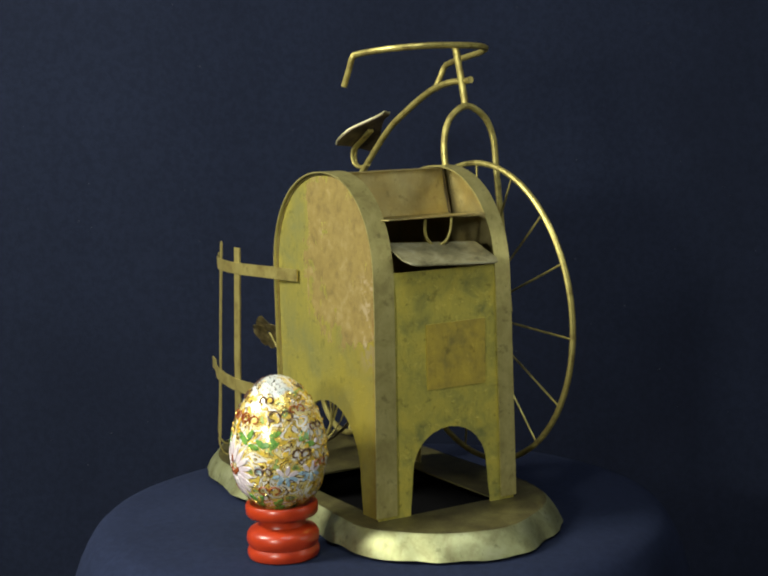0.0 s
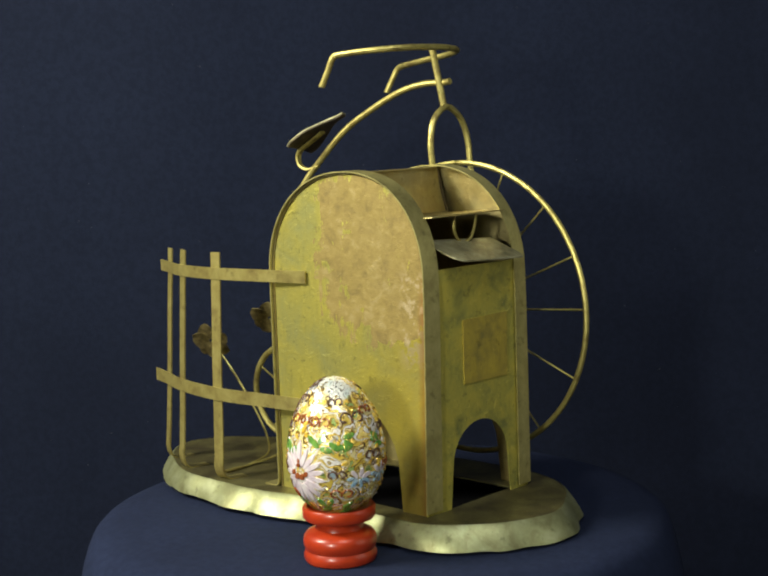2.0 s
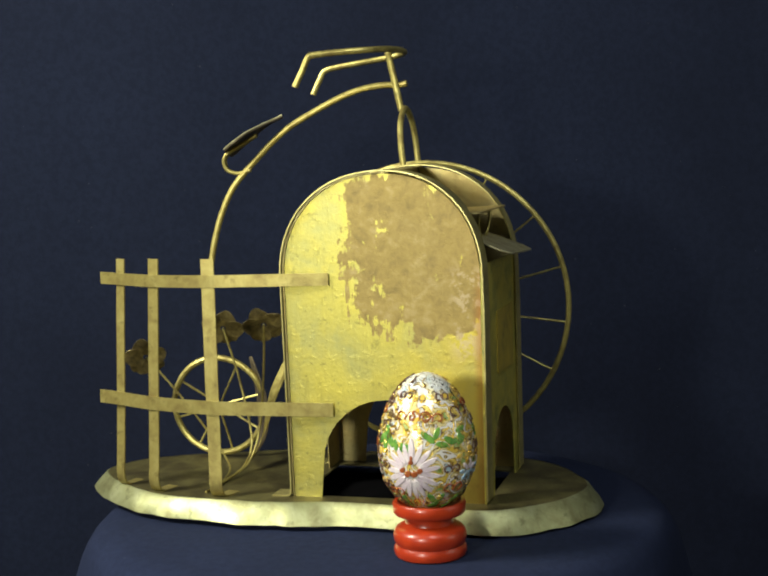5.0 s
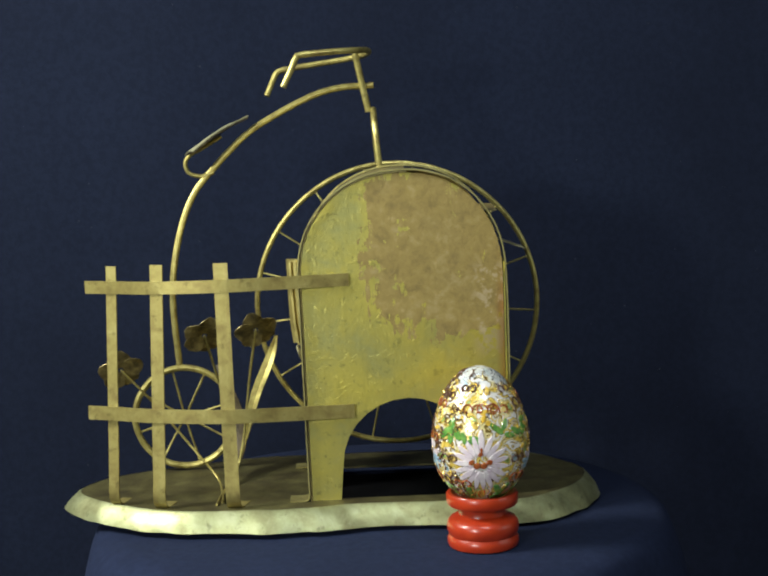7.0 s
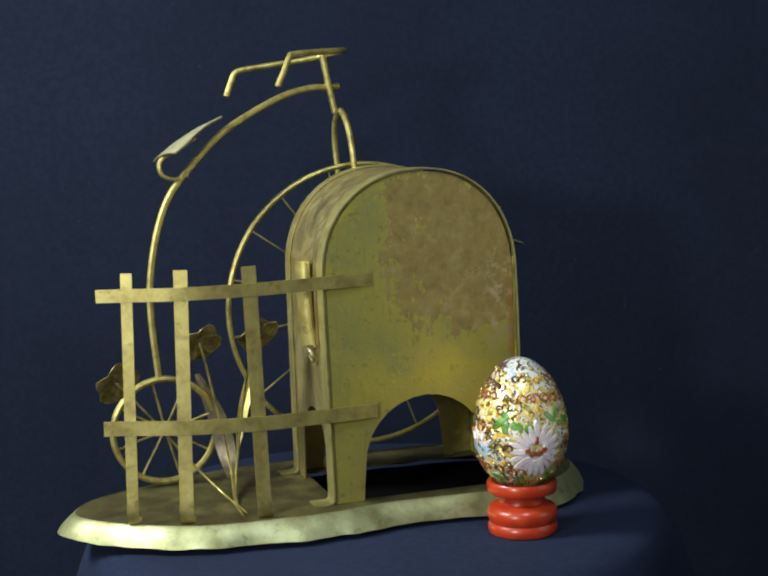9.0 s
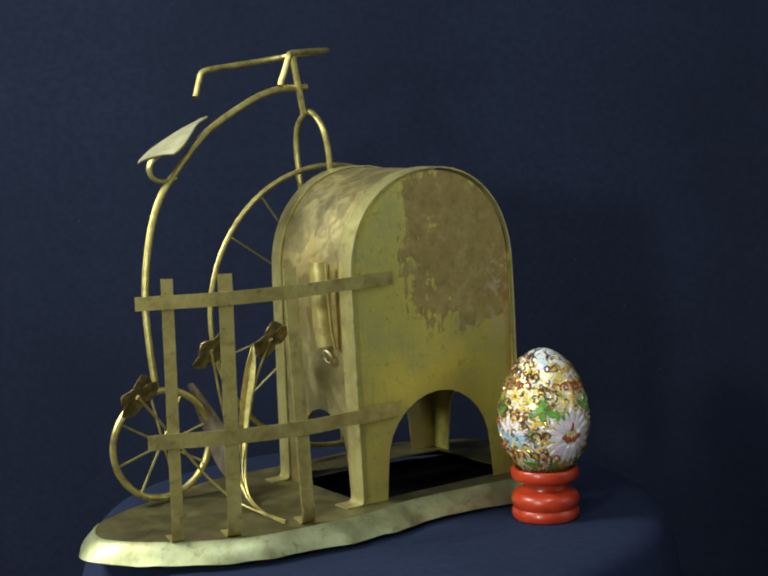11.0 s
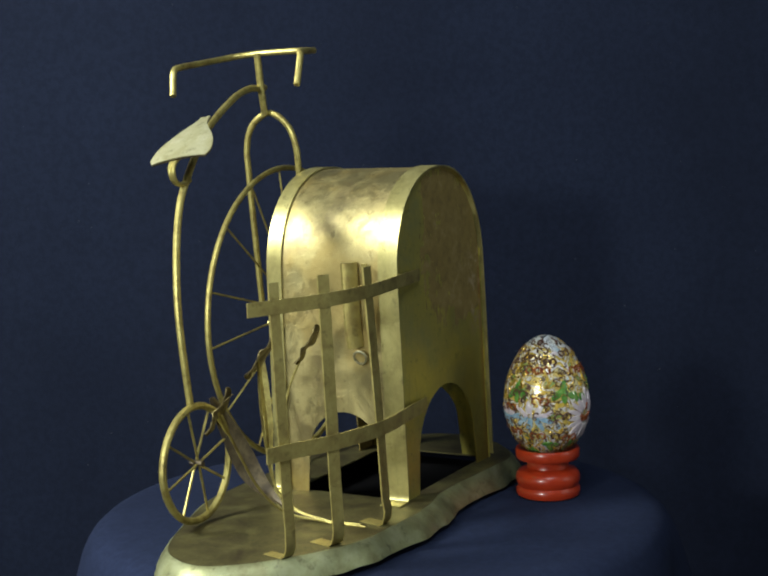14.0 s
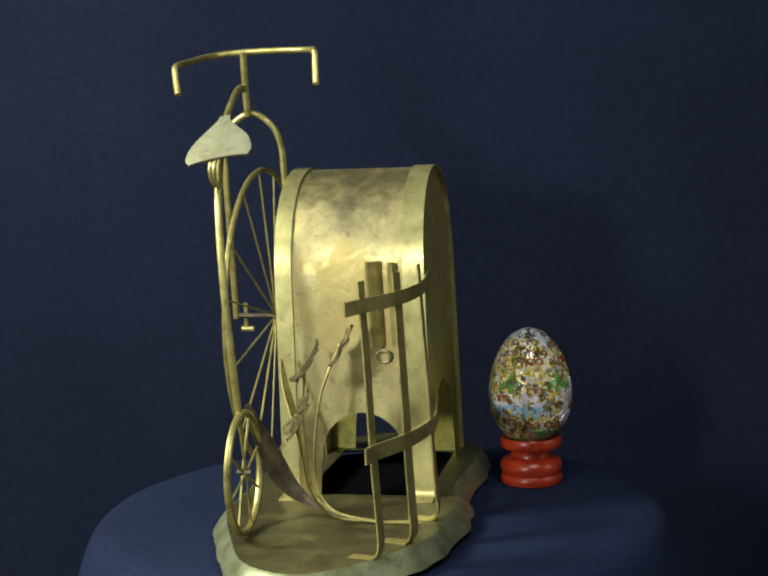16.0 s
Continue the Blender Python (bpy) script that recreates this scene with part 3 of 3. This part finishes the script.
def bicycle():
    big = wheel("large_wheel", HUB, 92.6, 1.75, (65, 42.5, 22, -5.4, -32.5, -53.8, -80.3, -104, -125.2, -143.6, -166, 172, 152, 132, 112.6, 88), WHEEL_HEADING, "large thin brass wire wheel", 20)
    wheel("small_wheel", (-120.6, 45.0, 35.4), 32.2, 2.1, (14, 62, 101, 148, 196, 239, 284, 329), 1.5, "small brass wire wheel", 4)
    bm = bmesh.new()
    pts = [(9.5, 74, 244.9), (3.5, 74, 244.2), (-10.8, 71.5, 243.9), (-30, 69, 239.2), (-56, 66, 226.8), (-75.3, 63, 214.6), (-98.1, 58.8, 192.2), (-109.6, 56, 177.5),
           (-118.3, 53, 155.9), (-124, 50, 127.8), (-124.8, 48, 102.6), (-122.3, 46, 66)]
    tube(bm, spline(pts, 6), 2.1, 10)
    frame_ob = part("bicycle_frame", bm, WIRE, SCULPTURE, "curved brass backbone of the bicycle")
    bm = bmesh.new()
    tube(bm, [(-1.8, 71, 265.5), (2, 72.0, 246), (5.8, 72.2, 227.5)], 2.2, 10)
    part("stem", bm, WIRE, frame_ob)
    bm = bmesh.new()
    pts = [(20.5, 51, 100), (16, 51.5, 140), (11.5, 52.3, 190), (10, 53, 208), (9, 58.5, 221.5), (8.8, 71, 228.8), (9, 84, 221.5), (10, 89.6, 208), (11.5, 90.2, 190), (17, 90.6, 140), (21.5, 90.8, 99)]
    tube(bm, spline(pts, 7), 2.0, 10)
    part("fork", bm, WIRE, frame_ob, "brass wire fork")
    bm = bmesh.new()
    pts = [(-46.5, 15, 244.0), (-41.5, 16.2, 254), (-38.2, 17.0, 261), (-35.0, 18.6, 263.2), (-18, 22.5, 264.5), (-4, 29, 265.3), (4, 42, 266), (6.3, 58, 266.3), (7.0, 76, 266), (3.0, 90, 264.8), (-10, 95, 262.6), (-30, 95, 260), (-48, 96, 257.6),
           (-54.2, 96.2, 255.5), (-57.2, 95, 250), (-61.5, 92.6, 240.3)]
    tube(bm, spline(pts, 7), 1.95, 10)
    part("handlebar", bm, WIRE, frame_ob, "bent brass wire handlebar")
    # saddle: a thin dished leaf
    nose, tail = Vector((-73, 61.5, 228.5)), Vector((-110.5, 54.8, 207.5))
    along = tail - nose
    bm = bmesh.new()
    grid = []
    for i in range(13):
        t = i / 12
        half = 3.0 + 15.0 * math.sin(min(1.0, t * 1.12) * math.pi / 2) ** 2.2 * (1 if t < 0.93 else 0.88)
        row = []
        for j in range(9):
            s = j / 4 - 1
            p = nose + along * (t + 0.05 * (1 - s * s) * (1 if t > 0.9 else 0)) + Vector((-0.26, 0.95, -0.16)) * s * half
            p.z += -2.4 * s * s * t + 2.0 * math.sin(t * math.pi) - 1.0 + 0.5 * noise.noise((i / 3, j / 3, 7))
            row.append(bm.verts.new(V(p)))
        grid.append(row)
    for r0, r1 in zip(grid, grid[1:]):
        for j in range(8):
            bm.faces.new((r0[j], r0[j + 1], r1[j + 1], r1[j]))
    bmesh.ops.recalc_face_normals(bm, faces=bm.faces[:])
    bmesh.ops.solidify(bm, geom=bm.faces[:], thickness=0.7 * MM)
    saddle = part("saddle", bm, SADDLE, frame_ob, "leaf-shaped pale brass saddle")
    under = bmesh.new()
    under.from_mesh(saddle.data)
    for v in under.verts:
        v.co = (v.co - V((-95, 57, 216))) * 0.985 + V((-95, 57, 216)) + Vector((0.0004, 0, -0.0009))
    part("saddle_lining", under, DARK, frame_ob, "blackened underside")
    for dy in (-1.0, 1.3):
        bm = bmesh.new()
        pts = [(-90, 58 + dy, 215), (-103, 57 + dy, 207.5), (-110.5, 57 + dy, 203.5), (-113.5, 57 + dy, 198.5), (-111.5, 57 + dy * 0.7, 192.5), (-104.5, 57.5 + dy * 0.5, 190), (-95.5, 58.5 + dy * 0.3, 192)]
        tube(bm, spline(pts, 6), 1.25, 8)
        part("saddle_spring", bm, WIRE, frame_ob)
    # cranks and pedals at the hub
    for y, s in ((83.0, 1), (50.5, -1)):
        bm = bmesh.new()
        tube(bm, [(HUB.x + 1, y - s * 4, HUB.z), (HUB.x + 1, y, HUB.z), (HUB.x + 3, y + s * 0.4, HUB.z - 9 * s)], 1.0, 6)
        crank = part("crank", bm, DARK, frame_ob, "dark bent crank")
        if s > 0:
            bm = bmesh.new()
            tube(bm, [(HUB.x + 3, y - 3, HUB.z - 9), (HUB.x + 3, y + 5, HUB.z - 9)], 1.8, 8)
            tube(bm, [(HUB.x + 3, y + 2, HUB.z - 9), (HUB.x + 3, y + 2, HUB.z + 8)], 1.5, 8)
            part("pedal", bm, STRIP, frame_ob)
    return big


BIG_WHEEL = bicycle()

# beads of solder where wires and feet are joined
for p, r in (((5.8, 72.2, 228), 3.0), ((3, 73.5, 244.5), 2.9), ((-1.8, 71, 266), 2.6), ((-97, 58.7, 191.5), 3.0), ((-122.3, 46, 67), 2.9), ((-121, 45, 1.6), 3.4), ((20.5, 66, 8), 3.2), ((11.8, 53, 195), 2.6)):
    bm = bmesh.new()
    blob(bm, p, (r * MM, 0.9 * r * MM, 0.8 * r * MM))
    part("solder_bead", bm, STRIP, SCULPTURE)

# fence
RAILS = (([(-166.3, -24.8), (-150, -32.0), (-122, -44.3), (-84, -49.0), (-45, -45.4), (-10.5, -41.6)], 130.0, 130.8, 7.4),
         ([(-167.0, -33.0), (-152, -37.4), (-124, -47.6), (-83, -53.2), (-45, -48.6), (-10.0, -43.6)], 56.4, 53.4, 8.2))


def fence():
    for rail, z_tip, z_end, h in RAILS:
        path = spline([(x, y, z_tip + (z_end - z_tip) * (x + 166.5) / 156) for x, y in rail], 6)
        bm = bmesh.new()
        ribbon(bm, path, lambda i: (0, 0, 1), h, 0.9)
        part("fence_rail", bm, SLAT, SCULPTURE, "bent flat brass rail")
    posts = [((-149.6, -29.8, 142.3), (-154.3, -36.6, 1), 6.4), ((-121.4, -42.3, 143.4), (-125.9, -48.6, 1), 7.8), ((-84.0, -47.4, 143.6), (-82.4, -54.6, 1), 8.2)]
    for top, foot, wide in posts:
        a, b = Vector(top), Vector(foot)
        face = Vector((0.94, -0.3, 0)) if top[0] < -100 else Vector((1, 0, 0))
        inn = Vector((0.25, 0.97, 0))
        pts = [a.lerp(b, t) + Vector((0, 0.8 * noise.noise((t * 3, top[0], 0)), 0)) for t in (0, 0.12, 0.3, 0.5, 0.7, 0.9)]
        pts += [b + Vector((0, 0, 8)), b + inn * 0.5 + Vector((0, 0, 4)), b + inn * 1.9 + Vector((0, 0, 1.0)), b + inn * 4.4 + Vector((0, 0, -0.7)), b + inn * 8 + Vector((0, 0, -1.2)), b + inn * 18 + Vector((0, 0, -1.2))]
        bm = bmesh.new()
        ribbon(bm, pts, lambda i, f=face: f, wide, 0.9)
        part("fence_post", bm, SLAT, SCULPTURE, "flat brass fence post")


fence()


# flowers and leaves
def flower(head, facing, size, stem, tint):
    bm = bmesh.new()
    tube(bm, spline(stem + [head], 8), 0.75, 6)
    ob = part("flower_stem", bm, WIRE, SCULPTURE, "thin brass wire flower stem")
    c = Vector(head)
    n = Vector(facing).normalized()
    u = n.cross(Vector((0, 0, 1))).normalized()
    v = u.cross(n)
    for k in range(5):
        a = 2 * math.pi * k / 5 + tint
        d = u * math.cos(a) + v * math.sin(a)
        e = -u * math.sin(a) + v * math.cos(a)
        bm = bmesh.new()
        rows = []
        for i in range(7):
            t = i / 6
            w = size * 0.5 * math.sin(math.pi * min(0.93, 0.10 + 0.83 * t)) ** 0.7
            row = []
            for j in range(5):
                s = j / 2 - 1
                lift = size * (0.12 * math.sin(t * 2.2) - 0.13 * t * t + 0.09 * s * s * t) + 0.6 * noise.noise((t * 3 + k, s * 2, size)) + size * t * (0.05, -0.07, 0.02, -0.1, 0.04)[k]
                row.append(bm.verts.new(V(c + d * size * (0.12 + 0.88 * t) + e * s * w + n * lift)))
            rows.append(row)
        for r0, r1 in zip(rows, rows[1:]):
            for j in range(4):
                bm.faces.new((r0[j], r0[j + 1], r1[j + 1], r1[j]))
        bmesh.ops.recalc_face_normals(bm, faces=bm.faces[:])
        bmesh.ops.solidify(bm, geom=bm.faces[:], thickness=0.4 * MM)
        part("petal", bm, PETAL, ob)
    bm = bmesh.new()
    blob(bm, c + n * 1.0, (2.0 * MM, 2.0 * MM, 2.0 * MM))
    part("flower_centre", bm, STRIP, ob)
    return ob


BASE = (-92, -20, 1.0)
flower((-153.6, 5.5, 74.5), (0.28, -0.80, -0.48), 14.0, [BASE, (-97, 2, 5), (-112, 10, 22), (-135, 9, 52)], 0.2)
flower((-102, 13.5, 92.8), (0.22, -0.78, -0.55), 14, [(-93, -46, 1.0), (-92.5, -33, 0.9), BASE, (-88, 4, 5), (-87, 17, 20), (-94, 18, 58)], 0.6)
flower((-69, 1.6, 97.0), (0.22, -0.78, -0.55), 13.5, [(-90, -42, 1.0), (-90.5, -30, 0.9), (-91, -20, 1.2), (-86, 6, 6), (-81, 16, 26), (-75, 13, 66)], 0.0)


def leaf(path, wide, side, label, mat, slim):
    p = spline(path, 6)
    bm = bmesh.new()
    rows = []
    s = Vector(side).normalized()
    for i, q in enumerate(p):
        t = i / (len(p) - 1)
        u = max(0.0, (t - slim) / (1 - slim))
        w = wide * (0.13 + math.sin(math.pi * min(1, 0.96 * u)) ** 0.8) * (1 - 0.25 * t)
        d = (p[min(i + 1, len(p) - 1)] - p[max(i - 1, 0)]).normalized()
        n = d.cross(s).normalized()
        rows.append([bm.verts.new(V(q + s * w * k / 2 + n * 1.2 * (1 - abs(k)) * min(1.0, w / 4))) for k in (-1, -0.5, 0, 0.5, 1)])
    for r0, r1 in zip(rows, rows[1:]):
        for j in range(4):
            bm.faces.new((r0[j], r0[j + 1], r1[j + 1], r1[j]))
    bmesh.ops.recalc_face_normals(bm, faces=bm.faces[:])
    bmesh.ops.solidify(bm, geom=bm.faces[:], thickness=0.5 * MM)
    return part("leaf", bm, mat, SCULPTURE, label)


leaf([BASE, (-87, 6, 5), (-81, 21, 20), (-74, 27, 48), (-64, 36, 72), (-59, 39.5, 87)], 8.5, (1, -0.25, 0.1), "long pale brass leaf blade", WIRE, 0.42)
leaf([BASE, (-88, 8, 5), (-85, 30, 18), (-88, 41, 40), (-98, 49, 68)], 15, (0.75, -0.6, 0.2), "long brown brass leaf blade", DARK, 0.3)


# ---- egg and stand ----
EX, EY = 59.5, -92.0
STAND = tagged(new("egg_stand"), "turned red lacquered wooden egg stand", "egg stand")
EGG = tagged(new("enamel_egg"), "cloisonne enamel egg with flowers, on a red stand", "egg")


def egg_stand():
    bm = bmesh.new()
    prof = [(0, -15), (17.6, -15), (19.2, -14.3), (19.9, -12.6), (19.9, -10.3), (19.2, -8.9), (18.8, -8.1), (19.2, -7.2), (19.9, -5.4), (20.1, -3.2), (19.6, -0.8), (18.2, 1.0), (15.4, 2.3),
            (13.4, 3.3), (12.9, 5.0), (13.1, 7.2), (16.4, 8.2), (19.0, 8.8), (19.8, 9.8), (20.0, 12.0), (20.0, 14.5), (19.3, 15.6), (17.6, 15.7), (16.2, 14.4), (12, 11.5), (6, 10), (0, 9.8)]
    lathe(bm, prof, 48)
    ob = part("turned_body", bm, RED, STAND)
    STAND.location = V((EX, EY, 0))
    return ob


egg_stand()

EGG_LOW, EGG_TOP, EGG_R = 11.0, 86.3, 26.4


def egg_at(phi, z, lift=0.0):
    """A point of the egg's surface (mm, about its axis) at angle phi (degrees) and height z."""
    t = min(1.0, max(0.0, (z - EGG_LOW) / (EGG_TOP - EGG_LOW)))
    th = math.acos(1 - 2 * t)
    r = EGG_R * math.sin(th) * (1 + 0.13 * math.cos(th)) * 1.0
    a = radians(phi)
    return Vector(((r + lift) * math.cos(a), (r + lift) * math.sin(a), z + lift * (t - 0.45) * 0.8))


def egg():
    bm = bmesh.new()
    prof = []
    for i in range(41):
        th = math.pi * i / 40
        z = EGG_LOW + (EGG_TOP - EGG_LOW) * (1 - math.cos(th)) / 2
        prof.append((0 if i in (0, 40) else egg_at(0, z).x, z))
    lathe(bm, prof, 64)
    shell = part("shell", bm, EGG_GROUND, EGG, "yellow, white and blue enamel ground")

    def patch(name, material, phi, z, long, wide, turn, parent, lift=0.5):
        """A small raised drop of enamel on the shell."""
        bm = bmesh.new()
        ring, k = [], 12
        c, s = math.cos(turn), math.sin(turn)
        circ = max(6.0, egg_at(0, z).x)
        pos = lambda du, dv, h: egg_at(phi + math.degrees((du * c - dv * s) / circ), z + du * s + dv * c, h)
        top = bm.verts.new(V(pos(0, 0, lift)))
        inner = [bm.verts.new(V(pos(0.75 * long * math.cos(a), 0.75 * wide * math.sin(a), lift * 0.9))) for a in (2 * math.pi * i / k for i in range(k))]
        outer = [bm.verts.new(V(pos(long * math.cos(a), wide * math.sin(a), -0.3))) for a in (2 * math.pi * i / k for i in range(k))]
        for i in range(k):
            j = (i + 1) % k
            bm.faces.new((top, inner[i], inner[j]))
            bm.faces.new((inner[i], outer[i], outer[j], inner[j]))
        return part(name, bm, material, parent)

    def daisy(phi, z, size, material, petals, heart):
        circ = egg_at(0, z).x
        for k in range(petals):
            a = 2 * math.pi * (k + 0.5) / petals
            du, dv = size * 0.62 * math.cos(a), size * 0.62 * math.sin(a)
            patch("petal", material, phi + math.degrees(du / circ), z + dv, size * 0.40, size * 0.105, a, shell, 0.45 + 0.25 * (k % 2))
        for du, dv, r in heart:
            patch("petal_spot", REDBROWN_E, phi + math.degrees(du / circ), z + dv, r, r * 0.8, 0.6, shell, 0.9)

    spots = [(-5.0, 0.6, 2.0), (-2.1, -1.3, 2.3), (1.7, -1.3, 2.3), (4.8, 0.6, 2.0), (0, 5.2, 1.7)]
    daisy(-95, 37.5, 16.5, WHITE_E, 19, spots)
    patch("flower_stalk", WHITE_E, -94, 50, 2.0, 6.5, 0, shell, 0.8)
    patch("petal_spot", REDBROWN_E, -94, 45, 0.9, 1.8, 0, shell, 1.1)
    # half flowers: pale upper petals over blue lower ones
    for phi, z, big in ((-19, 34, 1.0), (13, 35, 1.0), (-178, 38, 1.9), (-222, 38, 1.2)):
        for k in range(9 if big > 1 else 7):
            a = 2 * math.pi * (k + 0.5) / (9 if big > 1 else 7)
            du, dv = 4.4 * big * math.cos(a), 3.2 * (0.5 + 0.5 * big) * math.sin(a)
            patch("petal", WHITE_E if dv > 0.5 else BLUE_E, phi + math.degrees(du / 25), z + dv + 1.5, 3.2 * big, 1.4 * (0.5 + 0.5 * big), a, shell)
    rnd = random.Random(5)
    for phi, z in ((-134, 55), (-202, 55)):
        for du, dv, turn in ((-3.6, -2.0, 0.7), (0.5, 2.4, 1.3), (4.0, -1.5, 2.2), (0.4, -3.0, 1.6)):
            patch("enamel_leaf", GREEN_E, phi + math.degrees(du / 24), z + dv, 5.2, 2.4, turn, shell)
    for phi, z in ((-50, 52), (-32, 56), (12, 54), (-38, 17), (-66, 19), (-112, 18), (-150, 19), (-196, 18), (-70, 55), (-108, 52)):
        for k in range(3):
            patch("enamel_leaf", GREEN_E, phi + rnd.uniform(-8, 8), z + rnd.uniform(-3, 3), 4.0, 1.8, rnd.uniform(0, 3.1), shell)
    for i in range(40):
        phi, z = rnd.uniform(-230, 60), rnd.uniform(20, 78)
        if abs((phi + 94) / 38) < 1 and abs((z - 38) / 16) < 1:
            continue
        patch("enamel_drop", rnd.choice((YELLOW_E, YELLOW_E, YELLOW_E, WHITE_E)), phi, z, rnd.uniform(1.4, 2.6), rnd.uniform(1.0, 1.7), rnd.uniform(0, 3.1), shell)

    def wire(material, phi, z, pts, thick):
        circ = max(5.0, egg_at(0, z).x)
        bm = bmesh.new()
        tube(bm, [egg_at(phi + math.degrees(du / circ), z + dv, 0.3) for du, dv in pts], thick, 4)
        part("scroll_wire", bm, material, shell)

    def curl(size, turn, hand, rounds=5.6, n=15):
        out = []
        for k in range(n):
            a = k / (n - 1) * rounds * hand + turn
            r = size * (1.0 - 0.68 * k / (n - 1))
            out.append((r * math.cos(a), r * math.sin(a)))
        return out

    # paired scrolls, like a heart drawn in wire
    for phi, z, size, dark in ((-22, 66.8, 3.0, 1), (1, 47, 2.5, 1), (-41, 27, 2.6, 2), (-67, 65, 2.4, 2), (6, 70, 2.0, 2), (-105, 66, 2.4, 2), (-84, 66, 2.6, 2), (-136, 39, 2.5, 1),
                               (-115, 76, 1.8, 1), (-178, 67, 2.2, 2), (-163, 67, 2.2, 2), (-196, 53, 2.3, 1), (-166, 49, 2.4, 2), (-208, 29, 2.2, 2), (-172, 27, 2.2, 2), (-140, 27, 2.3, 1),
                               (-150, 72, 1.8, 1), (-190, 74, 1.8, 1), (-45, 75, 1.8, 1), (-46, 38, 2.2, 1), (-212, 44, 2.2, 2), (30, 60, 2.2, 1), (28, 40, 2.2, 2), (-122, 25, 2.2, 2)):
        mat = BROWN_W if dark == 1 else REDBROWN_E
        size *= 1.38
        for hand in (-1, 1):
            wire(mat, phi, z, [(hand * (size * 0.95 + du), dv) for du, dv in curl(size, math.pi * 1.12, -1)], 0.5 if phi > -118 else 0.58)
    # fine gilt cloisons between them
    count = 0
    for i in range(2000):
        if count >= 420:
            break
        phi, z = rnd.uniform(-235, 70), rnd.uniform(15, 83)
        if abs((phi + 94) / 36) < 1 and abs((z - 38) / 15) < 1:
            continue
        if rnd.random() > egg_at(0, z).x / EGG_R + (0.1 if phi > -118 else 0.4):
            continue
        if phi > -118 and rnd.random() < 0.5:
            continue
        count += 1
        wire(GOLD if rnd.random() < (0.85 if phi > -120 else 0.35) else BROWN_W, phi, z, curl(rnd.uniform(1.2, 2.4), rnd.uniform(0, 6.3), rnd.choice((-1, 1)), rnd.uniform(2.5, 5.0), 11), 0.27 if phi > -118 else 0.42)
    EGG.location = V((EX, EY, 0))


egg()


# ---- motion of the turntable ----
def motions():
    times = [i * 0.5 for i in range(33)]
    walk(SCULPTURE, [(t, pose(0, 0, 0, 0, 0, turn_at(t))) for t in times])
    walk(CLOTH_OB, [(t, pose(0.0035, 0, 0, 0, 0, turn_at(t))) for t in times])
    # the large wheel turns freely on its axle
    w = radians(WHEEL_HEADING)
    axle = Vector((math.sin(w), -math.cos(w), 0))
    walk(BIG_WHEEL, [(t, Matrix.Translation(V(HUB)) @ Matrix.Rotation(radians(-10.15 * t), 4, axle)) for t in times])
    for ob in (STAND, EGG):
        rows = []
        for t in times:
            a = radians(turn_at(t))
            x, y = EX * math.cos(a) - EY * math.sin(a), EX * math.sin(a) + EY * math.cos(a)
            rows.append((t, pose(x * MM, y * MM, 0, 0, 0, turn_at(t))))
        walk(ob, rows)


motions()
